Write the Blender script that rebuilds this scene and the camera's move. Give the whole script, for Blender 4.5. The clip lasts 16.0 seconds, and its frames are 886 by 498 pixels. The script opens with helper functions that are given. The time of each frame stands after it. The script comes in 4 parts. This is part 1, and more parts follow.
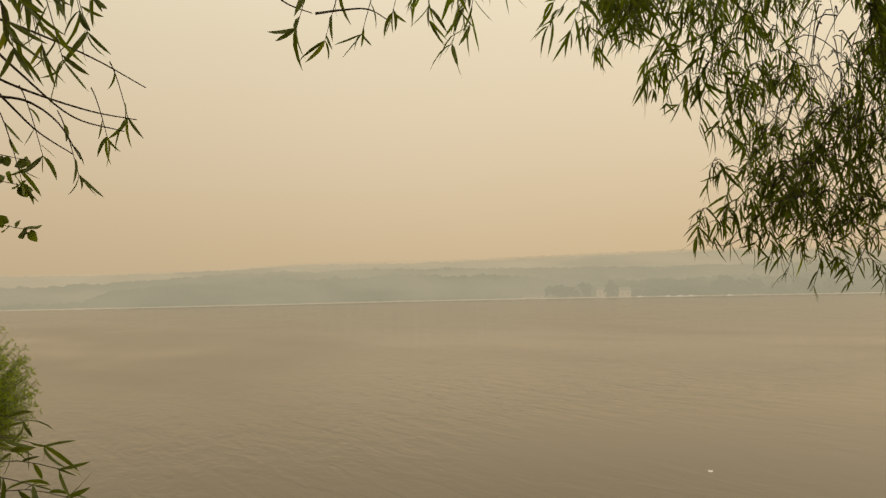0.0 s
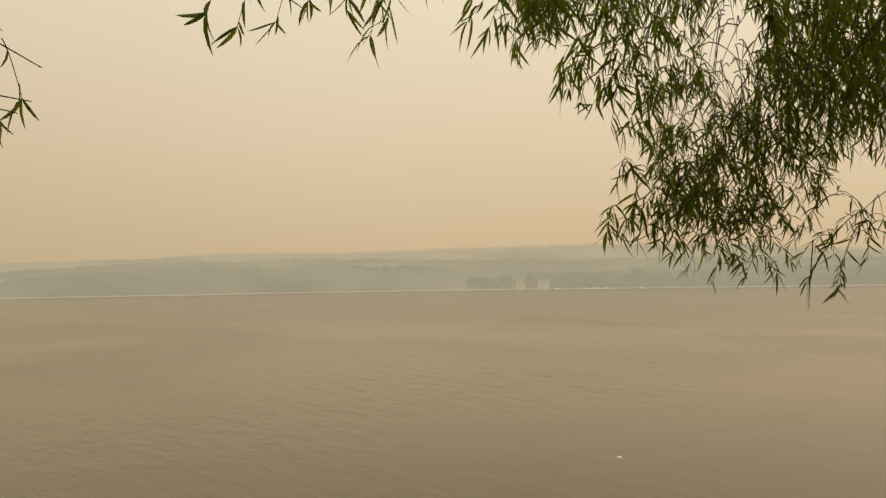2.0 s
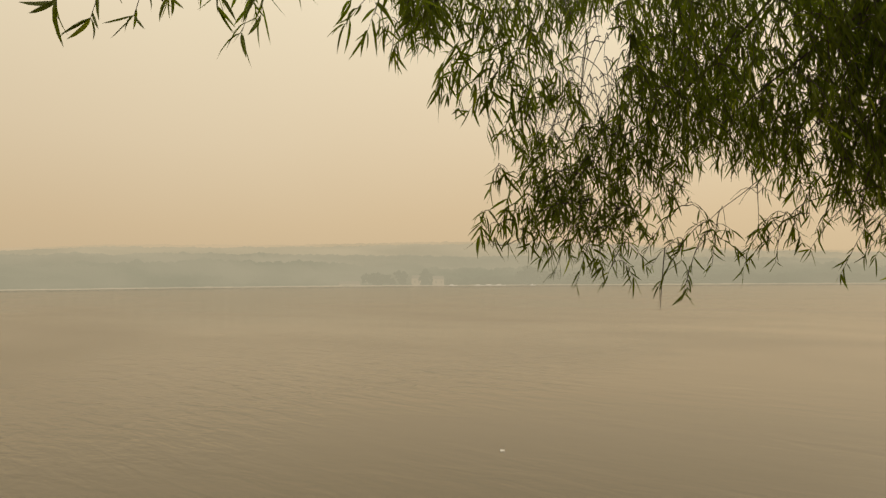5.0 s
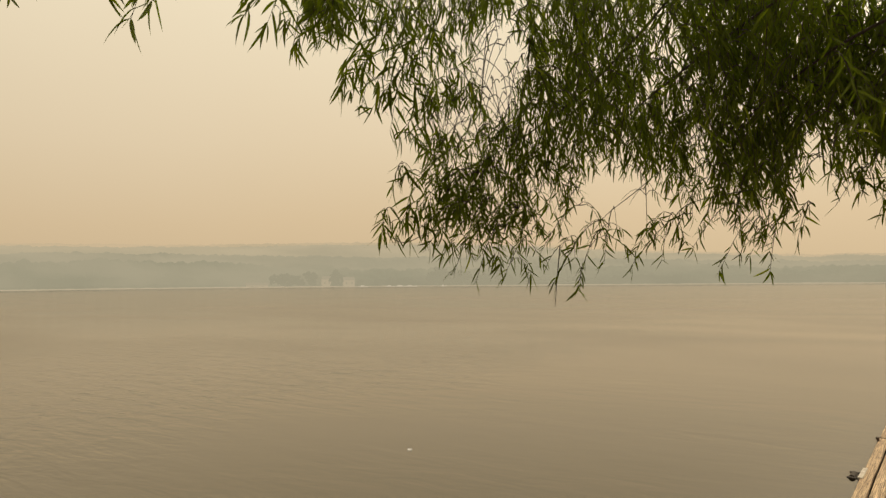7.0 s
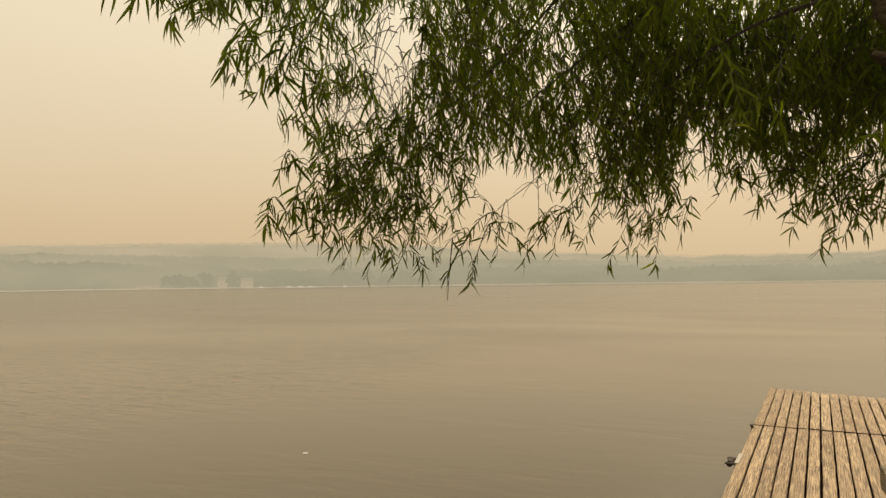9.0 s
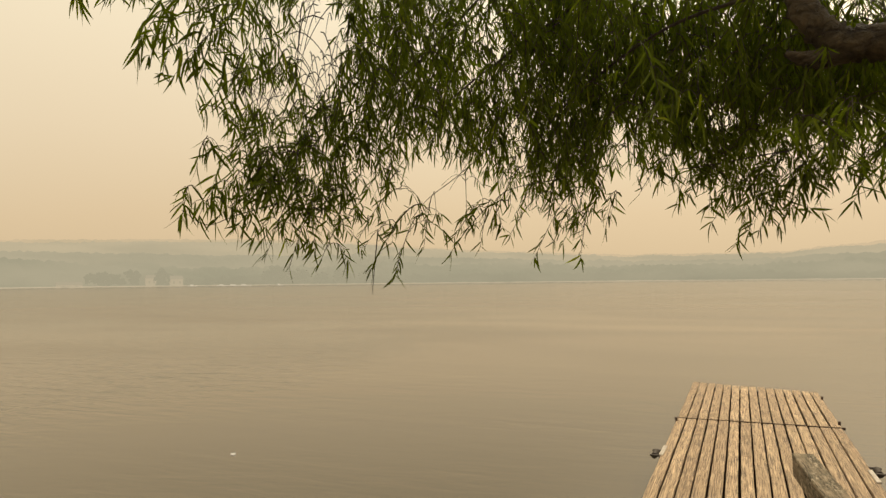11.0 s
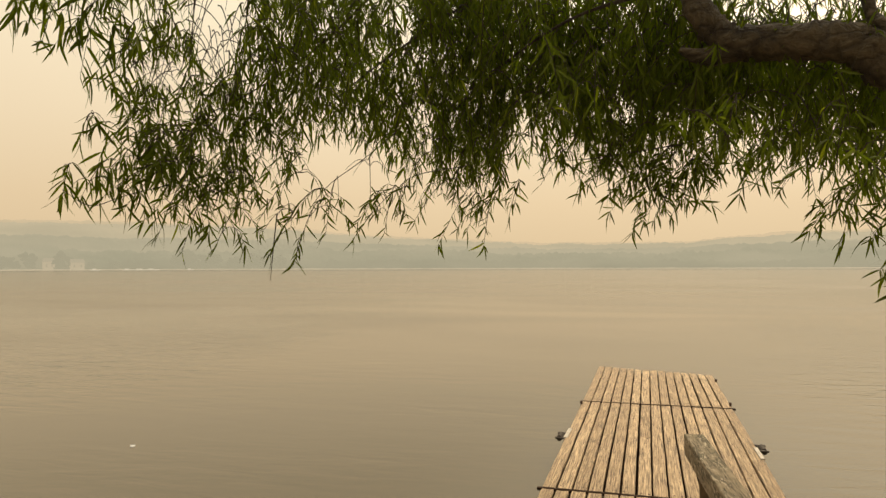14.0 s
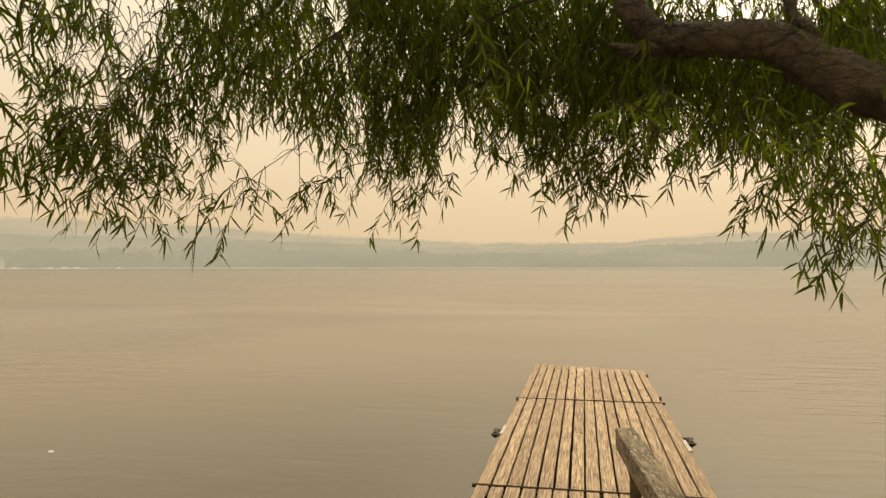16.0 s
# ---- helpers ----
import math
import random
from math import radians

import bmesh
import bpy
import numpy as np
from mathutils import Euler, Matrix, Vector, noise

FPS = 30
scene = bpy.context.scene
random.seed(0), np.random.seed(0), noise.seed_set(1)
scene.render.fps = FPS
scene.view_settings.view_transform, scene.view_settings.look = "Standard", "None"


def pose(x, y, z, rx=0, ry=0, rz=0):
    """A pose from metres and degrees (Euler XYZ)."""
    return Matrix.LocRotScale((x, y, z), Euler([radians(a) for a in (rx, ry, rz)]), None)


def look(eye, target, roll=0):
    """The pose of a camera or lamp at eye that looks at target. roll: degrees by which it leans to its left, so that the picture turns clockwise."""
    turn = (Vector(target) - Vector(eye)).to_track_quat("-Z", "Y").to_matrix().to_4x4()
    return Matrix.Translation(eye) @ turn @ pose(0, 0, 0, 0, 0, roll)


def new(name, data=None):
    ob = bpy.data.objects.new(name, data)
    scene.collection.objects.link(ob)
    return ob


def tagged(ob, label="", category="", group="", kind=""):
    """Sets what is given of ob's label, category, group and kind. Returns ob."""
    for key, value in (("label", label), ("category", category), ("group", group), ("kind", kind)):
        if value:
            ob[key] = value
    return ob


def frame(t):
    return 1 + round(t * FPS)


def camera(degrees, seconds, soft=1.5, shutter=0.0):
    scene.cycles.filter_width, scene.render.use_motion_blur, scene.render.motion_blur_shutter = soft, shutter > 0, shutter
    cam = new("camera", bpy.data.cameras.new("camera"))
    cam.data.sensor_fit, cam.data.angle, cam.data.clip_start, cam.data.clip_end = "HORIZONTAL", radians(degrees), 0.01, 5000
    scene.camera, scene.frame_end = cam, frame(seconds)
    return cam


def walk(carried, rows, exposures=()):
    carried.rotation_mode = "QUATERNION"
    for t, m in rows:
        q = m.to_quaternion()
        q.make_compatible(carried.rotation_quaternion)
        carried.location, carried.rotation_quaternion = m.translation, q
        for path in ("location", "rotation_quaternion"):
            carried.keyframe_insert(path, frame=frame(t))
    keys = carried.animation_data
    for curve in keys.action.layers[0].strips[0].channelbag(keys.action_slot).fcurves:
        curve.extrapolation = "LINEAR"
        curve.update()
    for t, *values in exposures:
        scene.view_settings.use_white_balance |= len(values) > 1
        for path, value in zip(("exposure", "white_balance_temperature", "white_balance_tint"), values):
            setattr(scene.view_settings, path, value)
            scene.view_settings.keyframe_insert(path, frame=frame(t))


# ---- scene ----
cam = camera(65.3, 16.0, soft=1.4)
# seconds, place, yaw, pitch, roll
ROWS = [
    (0.0, -0.146, -0.164, 2.619, 58.90, 4.11, -1.02),
    (0.5, -0.144, -0.163, 2.619, 57.20, 3.79, -0.74),
    (1.0, -0.152, -0.161, 2.617, 55.41, 3.52, -0.53),
    (1.5, -0.136, -0.130, 2.620, 53.84, 3.42, -0.80),
    (2.0, -0.123, -0.146, 2.626, 52.50, 3.29, -0.72),
    (2.5, -0.107, -0.156, 2.642, 51.15, 3.23, -0.85),
    (3.0, -0.096, -0.136, 2.635, 49.68, 3.19, -0.96),
    (3.5, -0.089, -0.105, 2.626, 48.16, 3.14, -0.79),
    (4.0, -0.081, -0.079, 2.635, 46.77, 3.08, -0.55),
    (6.5, 0.039, -0.130, 2.656, 38.60, 2.80, -0.40),
    (7.0, 0.018, -0.078, 2.630, 36.51, 2.92, -0.43),
    (7.5, 0.009, -0.013, 2.613, 34.26, 3.03, -0.43),
    (8.0, 0.003, 0.017, 2.599, 32.06, 3.07, -0.38),
    (8.5, 0.003, 0.021, 2.603, 30.11, 2.97, -0.65),
    (9.0, 0.003, 0.047, 2.597, 28.42, 2.88, -0.69),
    (11.5, 0.039, 0.137, 2.565, 21.92, 2.59, -0.55),
    (12.0, 0.053, 0.154, 2.562, 20.58, 2.43, -0.43),
    (12.5, 0.055, 0.170, 2.565, 19.39, 2.20, -0.26),
    (13.0, 0.074, 0.196, 2.560, 18.41, 1.99, -0.17),
    (13.5, 0.068, 0.202, 2.558, 17.42, 1.76, -0.15),
    (14.0, 0.080, 0.182, 2.572, 16.41, 1.51, -0.15),
    (14.5, 0.059, 0.180, 2.564, 15.06, 1.39, 0.00),
    (15.0, 0.078, 0.208, 2.554, 13.83, 1.35, 0.03),
    (15.5, 0.094, 0.243, 2.544, 12.60, 1.38, -0.03),
    (16.0, 0.101, 0.250, 2.544, 11.42, 1.45, -0.03),
]
walk(cam, [(t, pose(x, y, z, 90 + pitch, 0, yaw) @ pose(0, 0, 0, 0, 0, roll)) for t, x, y, z, yaw, pitch, roll in ROWS],
     exposures=[(0.0, -0.03), (4.0, -0.01), (9.0, 0.09), (12.5, 0.20), (16.0, 0.28)])


# ---- world and sun: a smoke-filled bright sky ----
SUN_AT = (14, 40, 52)


def smoky_world():
    w = bpy.data.worlds.new("smoky_sky")
    scene.world = w
    w.use_nodes = True
    nt = w.node_tree
    nt.nodes.clear()
    N, L = nt.nodes.new, nt.links.new
    sky = N("ShaderNodeTexSky")
    sky.sky_type = "NISHITA"
    sky.sun_disc = False
    sky.sun_elevation, sky.sun_rotation = radians(50.8), radians(19.3)
    sky.dust_density, sky.air_density = 8.0, 2.0
    co = N("ShaderNodeTexCoord")
    sep = N("ShaderNodeSeparateXYZ")
    L(co.outputs["Generated"], sep.inputs[0])
    # slow unevenness of the smoke
    no = N("ShaderNodeTexNoise")
    no.inputs["Scale"].default_value = 1.6
    no.inputs["Detail"].default_value = 3.0
    L(co.outputs["Generated"], no.inputs["Vector"])
    wob = N("ShaderNodeMath")
    wob.operation = "MULTIPLY_ADD"
    L(no.outputs["Fac"], wob.inputs[0])
    wob.inputs[1].default_value = 0.09
    L(sep.outputs["Z"], wob.inputs[2])
    off = N("ShaderNodeMath")
    off.operation = "SUBTRACT"
    L(wob.outputs[0], off.inputs[0])
    off.inputs[1].default_value = 0.045
    ramp = N("ShaderNodeValToRGB")
    L(off.outputs[0], ramp.inputs["Fac"])
    el = ramp.color_ramp.elements
    el[0].position, el[0].color = 0.0, (0.605, 0.455, 0.272, 1)
    el[1].position, el[1].color = 1.0, (1.0, 0.93, 0.78, 1)
    for p, c in ((0.09, (0.67, 0.51, 0.315, 1)), (0.2, (0.735, 0.590, 0.393, 1)), (0.36, (0.81, 0.685, 0.480, 1)), (0.6, (0.93, 0.84, 0.66, 1))):
        e = el.new(p)
        e.color = c
    b1, b2, add, out = N("ShaderNodeBackground"), N("ShaderNodeBackground"), N("ShaderNodeAddShader"), N("ShaderNodeOutputWorld")
    # the veiled sun's broad glow
    dot = N("ShaderNodeVectorMath")
    dot.operation = "DOT_PRODUCT"
    L(co.outputs["Generated"], dot.inputs[0])
    dot.inputs[1].default_value = Vector(SUN_AT).normalized()
    glow = N("ShaderNodeMapRange")
    L(dot.outputs["Value"], glow.inputs["Value"])
    glow.inputs["From Min"].default_value, glow.inputs["From Max"].default_value = -0.2, 1.0
    glow.inputs["To Min"].default_value, glow.inputs["To Max"].default_value = 0.88, 1.12
    lit = N("ShaderNodeVectorMath")
    lit.operation = "SCALE"
    L(ramp.outputs["Color"], lit.inputs[0])
    core = N("ShaderNodeMapRange")
    core.interpolation_type = "SMOOTHSTEP"
    L(dot.outputs["Value"], core.inputs["Value"])
    core.inputs["From Min"].default_value, core.inputs["From Max"].default_value = 0.68, 1.0
    core.inputs["To Min"].default_value, core.inputs["To Max"].default_value = 1.0, 2.3
    both = N("ShaderNodeMath")
    both.operation = "MULTIPLY"
    L(glow.outputs[0], both.inputs[0])
    L(core.outputs[0], both.inputs[1])
    L(both.outputs[0], lit.inputs["Scale"])
    L(lit.outputs[0], b1.inputs["Color"])
    b1.inputs["Strength"].default_value = 1.0
    L(sky.outputs["Color"], b2.inputs["Color"])
    b2.inputs["Strength"].default_value = 0.004
    L(b1.outputs[0], add.inputs[0])
    L(b2.outputs[0], add.inputs[1])
    L(add.outputs[0], out.inputs["Surface"])


smoky_world()
sun = new("sun", bpy.data.lights.new("sun", "SUN"))
sun.data.energy, sun.data.angle, sun.data.color = 1.5, radians(20), (1.0, 0.86, 0.66)
sun.matrix_world = look(SUN_AT, (0, 0, 0))


# ---- materials ----
class Mat:
    """A node material under construction."""

    def __init__(self, name):
        self.m = bpy.data.materials.new(name)
        self.m.use_nodes = True
        self.nt = self.m.node_tree
        self.b = self.nt.nodes["Principled BSDF"]
        self.out = self.nt.nodes["Material Output"]

    def n(self, kind, **kw):
        node = self.nt.nodes.new("ShaderNode" + kind)
        for k, v in kw.items():
            if k == "operation":
                node.operation = v
            elif k == "blend_type":
                node.blend_type = v
            elif k == "feature":
                node.feature = v
            else:
                node.inputs[k.replace("_", " ")].default_value = v
        return node

    def l(self, a, b):
        self.nt.links.new(a, b)

    def coords(self, scale=(1, 1, 1), kind="Object", shift=None):
        co, mp = self.n("TexCoord"), self.n("Mapping")
        mp.inputs["Scale"].default_value = scale
        self.l(co.outputs[kind], mp.inputs["Vector"])
        if shift is not None:
            self.l(shift, mp.inputs["Location"])
        return mp.outputs["Vector"]

    def noise(self, vec, scale, detail=4.0, rough=0.55, distortion=0.0):
        t = self.n("TexNoise", Scale=scale, Detail=detail, Roughness=rough, Distortion=distortion)
        self.l(vec, t.inputs["Vector"])
        return t.outputs["Fac"]

    def ramp(self, fac, *stops):
        r = self.n("ValToRGB")
        e = r.color_ramp.elements
        for i, (p, c) in enumerate(stops):
            c = (c, c, c, 1) if isinstance(c, (int, float)) else (*c, 1)
            x = e[i] if i < 2 else e.new(p)
            x.position, x.color = p, c
        self.l(fac, r.inputs["Fac"])
        return r.outputs["Color"]

    def mix(self, fac, a, b, blend="MIX"):
        m = self.n("MixRGB", blend_type=blend)
        for v, s in ((fac, "Fac"), (a, "Color1"), (b, "Color2")):
            if isinstance(v, bpy.types.NodeSocket):
                self.l(v, m.inputs[s])
            else:
                m.inputs[s].default_value = v if isinstance(v, (int, float)) else (*v, 1)
        return m.outputs["Color"]

    def math(self, op, a, b):
        m = self.n("Math", operation=op)
        for i, v in enumerate((a, b)):
            if isinstance(v, bpy.types.NodeSocket):
                self.l(v, m.inputs[i])
            else:
                m.inputs[i].default_value = v
        return m.outputs[0]

    def bump(self, height, strength, distance):
        b = self.n("Bump", Strength=strength, Distance=distance)
        self.l(height, b.inputs["Height"])
        self.l(b.outputs["Normal"], self.b.inputs["Normal"])
        return b

    def set(self, **kw):
        for k, v in kw.items():
            s = self.b.inputs[k.replace("_", " ")]
            if isinstance(v, bpy.types.NodeSocket):
                self.l(v, s)
            else:
                s.default_value = (*v, 1) if isinstance(v, tuple) else v
        return self.m


def leaf_material(name, dark, light, yellow, glow, per="island"):
    k = Mat(name)
    if per == "island":
        rnd = k.n("NewGeometry").outputs["Random Per Island"]
    else:
        rnd = k.n("ObjectInfo").outputs["Random"]
    col = k.ramp(rnd, (0.0, dark), (1.0, yellow), (0.55, light), (0.9, light))
    patch = k.noise(k.coords(), 3.0, 2.0)
    col = k.mix(k.ramp(patch, (0.35, 0.0), (0.7, 0.6)), col, light)
    mott = k.noise(k.coords(), 140.0, 2.0)
    col = k.mix(0.35, col, k.ramp(mott, (0.3, 0.35), (0.7, 1.0)), "MULTIPLY")
    k.set(Base_Color=col, Roughness=0.6, Specular_IOR_Level=0.18)
    tr = k.n("BsdfTranslucent")
    k.l(k.mix(1.0, col, glow, "MULTIPLY"), tr.inputs["Color"])
    mx = k.n("MixShader", Fac=0.52)
    k.l(k.b.outputs[0], mx.inputs[1])
    k.l(tr.outputs[0], mx.inputs[2])
    k.l(mx.outputs[0], k.out.inputs["Surface"])
    return k.m


def bark_material(name, a, b, scale):
    k = Mat(name)
    v = k.coords((1, 1, 1))
    ridge = k.noise(k.coords((0.55, 1, 1)), scale, 6.0, 0.68, 0.9)
    fine = k.noise(v, scale * 6, 3.0)
    vo = k.n("TexVoronoi", Scale=scale * 1.25, feature="DISTANCE_TO_EDGE")
    warp = k.n("TexNoise", Scale=scale * 0.8, Detail=2.0)
    mp = k.coords((0.6, 1.2, 1.2))
    k.l(mp, warp.inputs["Vector"])
    k.l(k.mix(0.12, mp, warp.outputs["Color"], "ADD"), vo.inputs["Vector"])
    crack = k.ramp(vo.outputs["Distance"], (0.0, 0.0), (0.16, 1.0))
    ridge = k.math("MULTIPLY", ridge, k.math("ADD", k.math("MULTIPLY", crack, 0.24), 0.76))
    col = k.ramp(ridge, (0.26, a), (0.60, b))
    col = k.mix(0.3, col, k.ramp(fine, (0.3, 0.3), (0.7, 1.0)), "MULTIPLY")
    k.bump(k.math("ADD", ridge, k.math("MULTIPLY", fine, 0.25)), 1.0, 0.06)
    return k.set(Base_Color=col, Roughness=0.9)


def plank_material(name, pale, mid, grey, grain=1.0, dirt=(0.09, 0.06, 0.035), flake=(44, 1.9, 12)):
    """Weathered softwood, grain along the local y axis, each board a little different."""
    k = Mat(name)
    info = k.n("ObjectInfo")
    comb = k.n("CombineXYZ")
    s1 = k.math("MULTIPLY", info.outputs["Random"], 37.0)
    k.l(s1, comb.inputs[0])
    k.l(k.math("MULTIPLY", info.outputs["Random"], 91.0), comb.inputs[1])
    sh = comb.outputs[0]
    long_grain = k.noise(k.coords((34, 0.9, 9), shift=sh), 1.7, 6.0, 0.66, 0.5)
    flakes = k.noise(k.coords(flake, shift=sh), 1.3, 6.0, 0.75, 0.5)
    streak = k.noise(k.coords((60, 1.3, 20), shift=sh), 1.5, 5.0, 0.72, 0.4)
    blot = k.noise(k.coords((3, 1.8, 2), shift=sh), 1.4, 6.0, 0.66)
    knots = k.noise(k.coords((9, 3.2, 3), shift=sh), 1.5, 1.0)
    tone = k.ramp(info.outputs["Random"], (0.0, grey), (1.0, pale), (0.3, pale), (0.55, grey), (0.75, mid))
    col = k.mix(k.ramp(long_grain, (0.42, 0.0), (0.56, 0.9)), tone, mid)
    col = k.mix(k.ramp(flakes, (0.50, 0.0), (0.60, 0.7)), col, pale)
    col = k.mix(k.ramp(blot, (0.42, 0.0), (0.64, 0.6)), col, grey)
    col = k.mix(k.ramp(streak, (0.40, 1.0 * grain), (0.49, 0.0)), col, dirt)
    hair = k.noise(k.coords((95, 1.8, 40), shift=sh), 1.2, 5.0, 0.72, 0.3)
    col = k.mix(k.ramp(hair, (0.40, 1.0 * grain), (0.49, 0.0)), col, dirt)
    col = k.mix(k.ramp(hair, (0.56, 0.0), (0.66, 0.5)), col, pale)
    col = k.mix(k.ramp(knots, (0.70, 0.0), (0.78, 0.7)), col, dirt)
    stain = k.noise(k.coords((1, 1, 1), "Object", sh), 2.3, 6.0, 0.72)
    col = k.mix(k.ramp(stain, (0.55, 0.0), (0.72, 0.4)), col, dirt)
    k.bump(k.math("ADD", streak, k.math("MULTIPLY", k.math("ADD", long_grain, flakes), 0.6)), 1.0, 0.018)
    return k.set(Base_Color=col, Roughness=0.85)


def rail_material():
    """Old grey-brown rail wood: dark and olive where damp, worn pale in flakes."""
    k = Mat("rail_wood")
    grain = k.noise(k.coords((46, 2.2, 30)), 1.4, 6.0, 0.7, 0.4)
    damp = k.noise(k.coords((5, 2.4, 4)), 1.3, 5.0, 0.65)
    flake = k.noise(k.coords((26, 7, 14)), 1.3, 6.0, 0.72, 0.8)
    worn = k.noise(k.coords((6, 3.0, 4)), 1.1, 3.0, 0.6)
    col = k.ramp(damp, (0.40, (0.255, 0.195, 0.120)), (0.62, (0.095, 0.078, 0.045)))
    col = k.mix(k.ramp(grain, (0.40, 0.85), (0.52, 0.0)), col, (0.050, 0.038, 0.022))
    col = k.mix(k.math("MULTIPLY", k.ramp(flake, (0.50, 0.0), (0.62, 1.0)), k.ramp(worn, (0.42, 0.15), (0.60, 1.0))), col, (0.47, 0.38, 0.26))
    k.bump(k.math("ADD", grain, k.math("MULTIPLY", flake, 0.6)), 1.0, 0.016)
    return k.set(Base_Color=col, Roughness=0.9, Specular_IOR_Level=0.2)


def plain_material(name, a, b, scale, rough=0.7, metal=0.0, bump=0.004, gloss=0.5):
    k = Mat(name)
    f = k.noise(k.coords(), scale, 5.0, 0.6)
    k.bump(f, 0.5, bump)
    return k.set(Base_Color=k.ramp(f, (0.3, a), (0.7, b)), Roughness=rough, Metallic=metal, Specular_IOR_Level=gloss)


def water_material():
    k = Mat("lake_water")
    base = k.coords()
    # wind patches: calm and ruffled stretches
    patch = k.noise(k.coords((0.028, 0.060, 1)), 1.0, 3.0, 0.5, 0.4)
    near = k.noise(k.coords((0.10, 0.16, 1)), 1.0, 3.0, 0.55)
    w1 = k.noise(k.coords((0.75, 2.1, 1)), 1.0, 3.0, 0.5, 0.5)
    w2 = k.noise(k.coords((3.4, 7.5, 1)), 1.0, 2.0, 0.5, 0.3)
    w3 = k.noise(k.coords((0.10, 0.24, 1)), 1.0, 3.0, 0.5)
    h = k.math("ADD", k.math("MULTIPLY", k.math("SUBTRACT", w1, 0.5), 0.40), k.math("MULTIPLY", k.math("SUBTRACT", w2, 0.5), 0.10))
    # livelier ripples east of the dock and far along the western bank
    east = k.n("SeparateXYZ")
    k.l(base, east.inputs[0])
    breeze = k.n("MapRange")
    k.l(k.math("ABSOLUTE", k.math("ADD", east.outputs["X"], 4.0), 0.0), breeze.inputs["Value"])
    for name, v in (("From Min", 5.0), ("From Max", 10.0), ("To Min", 0.0), ("To Max", 0.30)):
        breeze.inputs[name].default_value = v
    near = k.math("ADD", near, breeze.outputs[0])
    h = k.math("MULTIPLY", h, k.math("ADD", k.math("MULTIPLY", breeze.outputs[0], 5.0), 1.0))
    h = k.math("MULTIPLY", h, k.ramp(near, (0.40, 0.06), (0.70, 1.0)))
    h = k.math("ADD", h, k.math("MULTIPLY", k.math("SUBTRACT", w3, 0.5), 0.4))
    far = k.n("VectorMath", operation="LENGTH")
    k.l(base, far.inputs[0])
    ease = k.math("DIVIDE", 1.0, k.math("ADD", 1.0, k.math("POWER", k.math("DIVIDE", far.outputs["Value"], 32.0), 2.4)))
    h = k.math("MULTIPLY", h, ease)
    bm = k.bump(h, 1.0, 0.050)
    k.l(k.ramp(ease, (0.14, 0.0), (0.5, 1.0)), bm.inputs["Strength"])
    calm = k.math("DIVIDE", 1.0, k.math("ADD", 1.0, k.math("POWER", k.math("DIVIDE", far.outputs["Value"], 110.0), 2.0)))
    silt = k.noise(base, 0.06, 4.0)
    col = k.ramp(silt, (0.3, (0.058, 0.043, 0.019)), (0.7, (0.070, 0.053, 0.024)))
    return k.set(Base_Color=col, Roughness=k.math("ADD", k.math("ADD", k.math("MULTIPLY", k.ramp(patch, (0.42, 0.0), (0.66, 0.13)), calm), 0.06), k.math("MULTIPLY", k.math("SUBTRACT", 1.0, ease), 0.09)), IOR=1.333)


def haze_glow_material(name, haze, dark, amount, scale):
    """A distance seen through smoke: haze painted as emission, mostly the air's own glow over a dim own colour."""
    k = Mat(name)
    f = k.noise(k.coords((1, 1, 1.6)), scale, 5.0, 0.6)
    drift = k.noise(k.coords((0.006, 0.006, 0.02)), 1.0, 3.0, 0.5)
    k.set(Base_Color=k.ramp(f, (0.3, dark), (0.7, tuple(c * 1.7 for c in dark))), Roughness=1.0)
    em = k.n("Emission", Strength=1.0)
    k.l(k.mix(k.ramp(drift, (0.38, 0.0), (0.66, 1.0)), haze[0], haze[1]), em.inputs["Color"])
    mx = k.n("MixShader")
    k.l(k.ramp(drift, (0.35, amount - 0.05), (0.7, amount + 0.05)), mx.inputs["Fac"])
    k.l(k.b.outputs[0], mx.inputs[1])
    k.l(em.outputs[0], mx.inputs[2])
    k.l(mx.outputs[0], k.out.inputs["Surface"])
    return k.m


M_LEAF = leaf_material("willow_leaf", (0.050, 0.053, 0.008), (0.104, 0.126, 0.012), (0.26, 0.27, 0.024), (1.5, 1.72, 0.32))
M_LEAF_ONE = leaf_material("willow_leaf_single", (0.042, 0.050, 0.007), (0.080, 0.096, 0.011), (0.18, 0.18, 0.02), (1.5, 1.55, 0.4), "object")
M_SHRUB = leaf_material("shrub_leaf", (0.105, 0.135, 0.010), (0.19, 0.24, 0.016), (0.32, 0.33, 0.03), (1.5, 1.6, 0.35))
M_BARK = bark_material("willow_bark", (0.018, 0.012, 0.006), (0.115, 0.084, 0.045), 9.0)
M_TWIG = bark_material("twig_bark", (0.05, 0.032, 0.018), (0.10, 0.07, 0.035), 60.0)
M_PLANK = plank_material("dock_plank", (0.75, 0.535, 0.305), (0.28, 0.182, 0.090), (0.41, 0.280, 0.152), 0.85)
M_RAIL = rail_material()
M_FRAME = plain_material("wet_timber", (0.05, 0.038, 0.026), (0.12, 0.085, 0.05), 14.0, 0.85, gloss=0.1)
M_METAL = plain_material("dull_steel", (0.045, 0.034, 0.025), (0.10, 0.078, 0.058), 30.0, 0.7, 0.3, 0.001)
M_RUST = plain_material("rusty_nail", (0.035, 0.022, 0.015), (0.09, 0.05, 0.03), 80.0, 0.8, 0.3, 0.001)
M_RUBBER = plain_material("black_rubber", (0.035, 0.028, 0.021), (0.085, 0.068, 0.05), 40.0, 0.85, gloss=0.15)
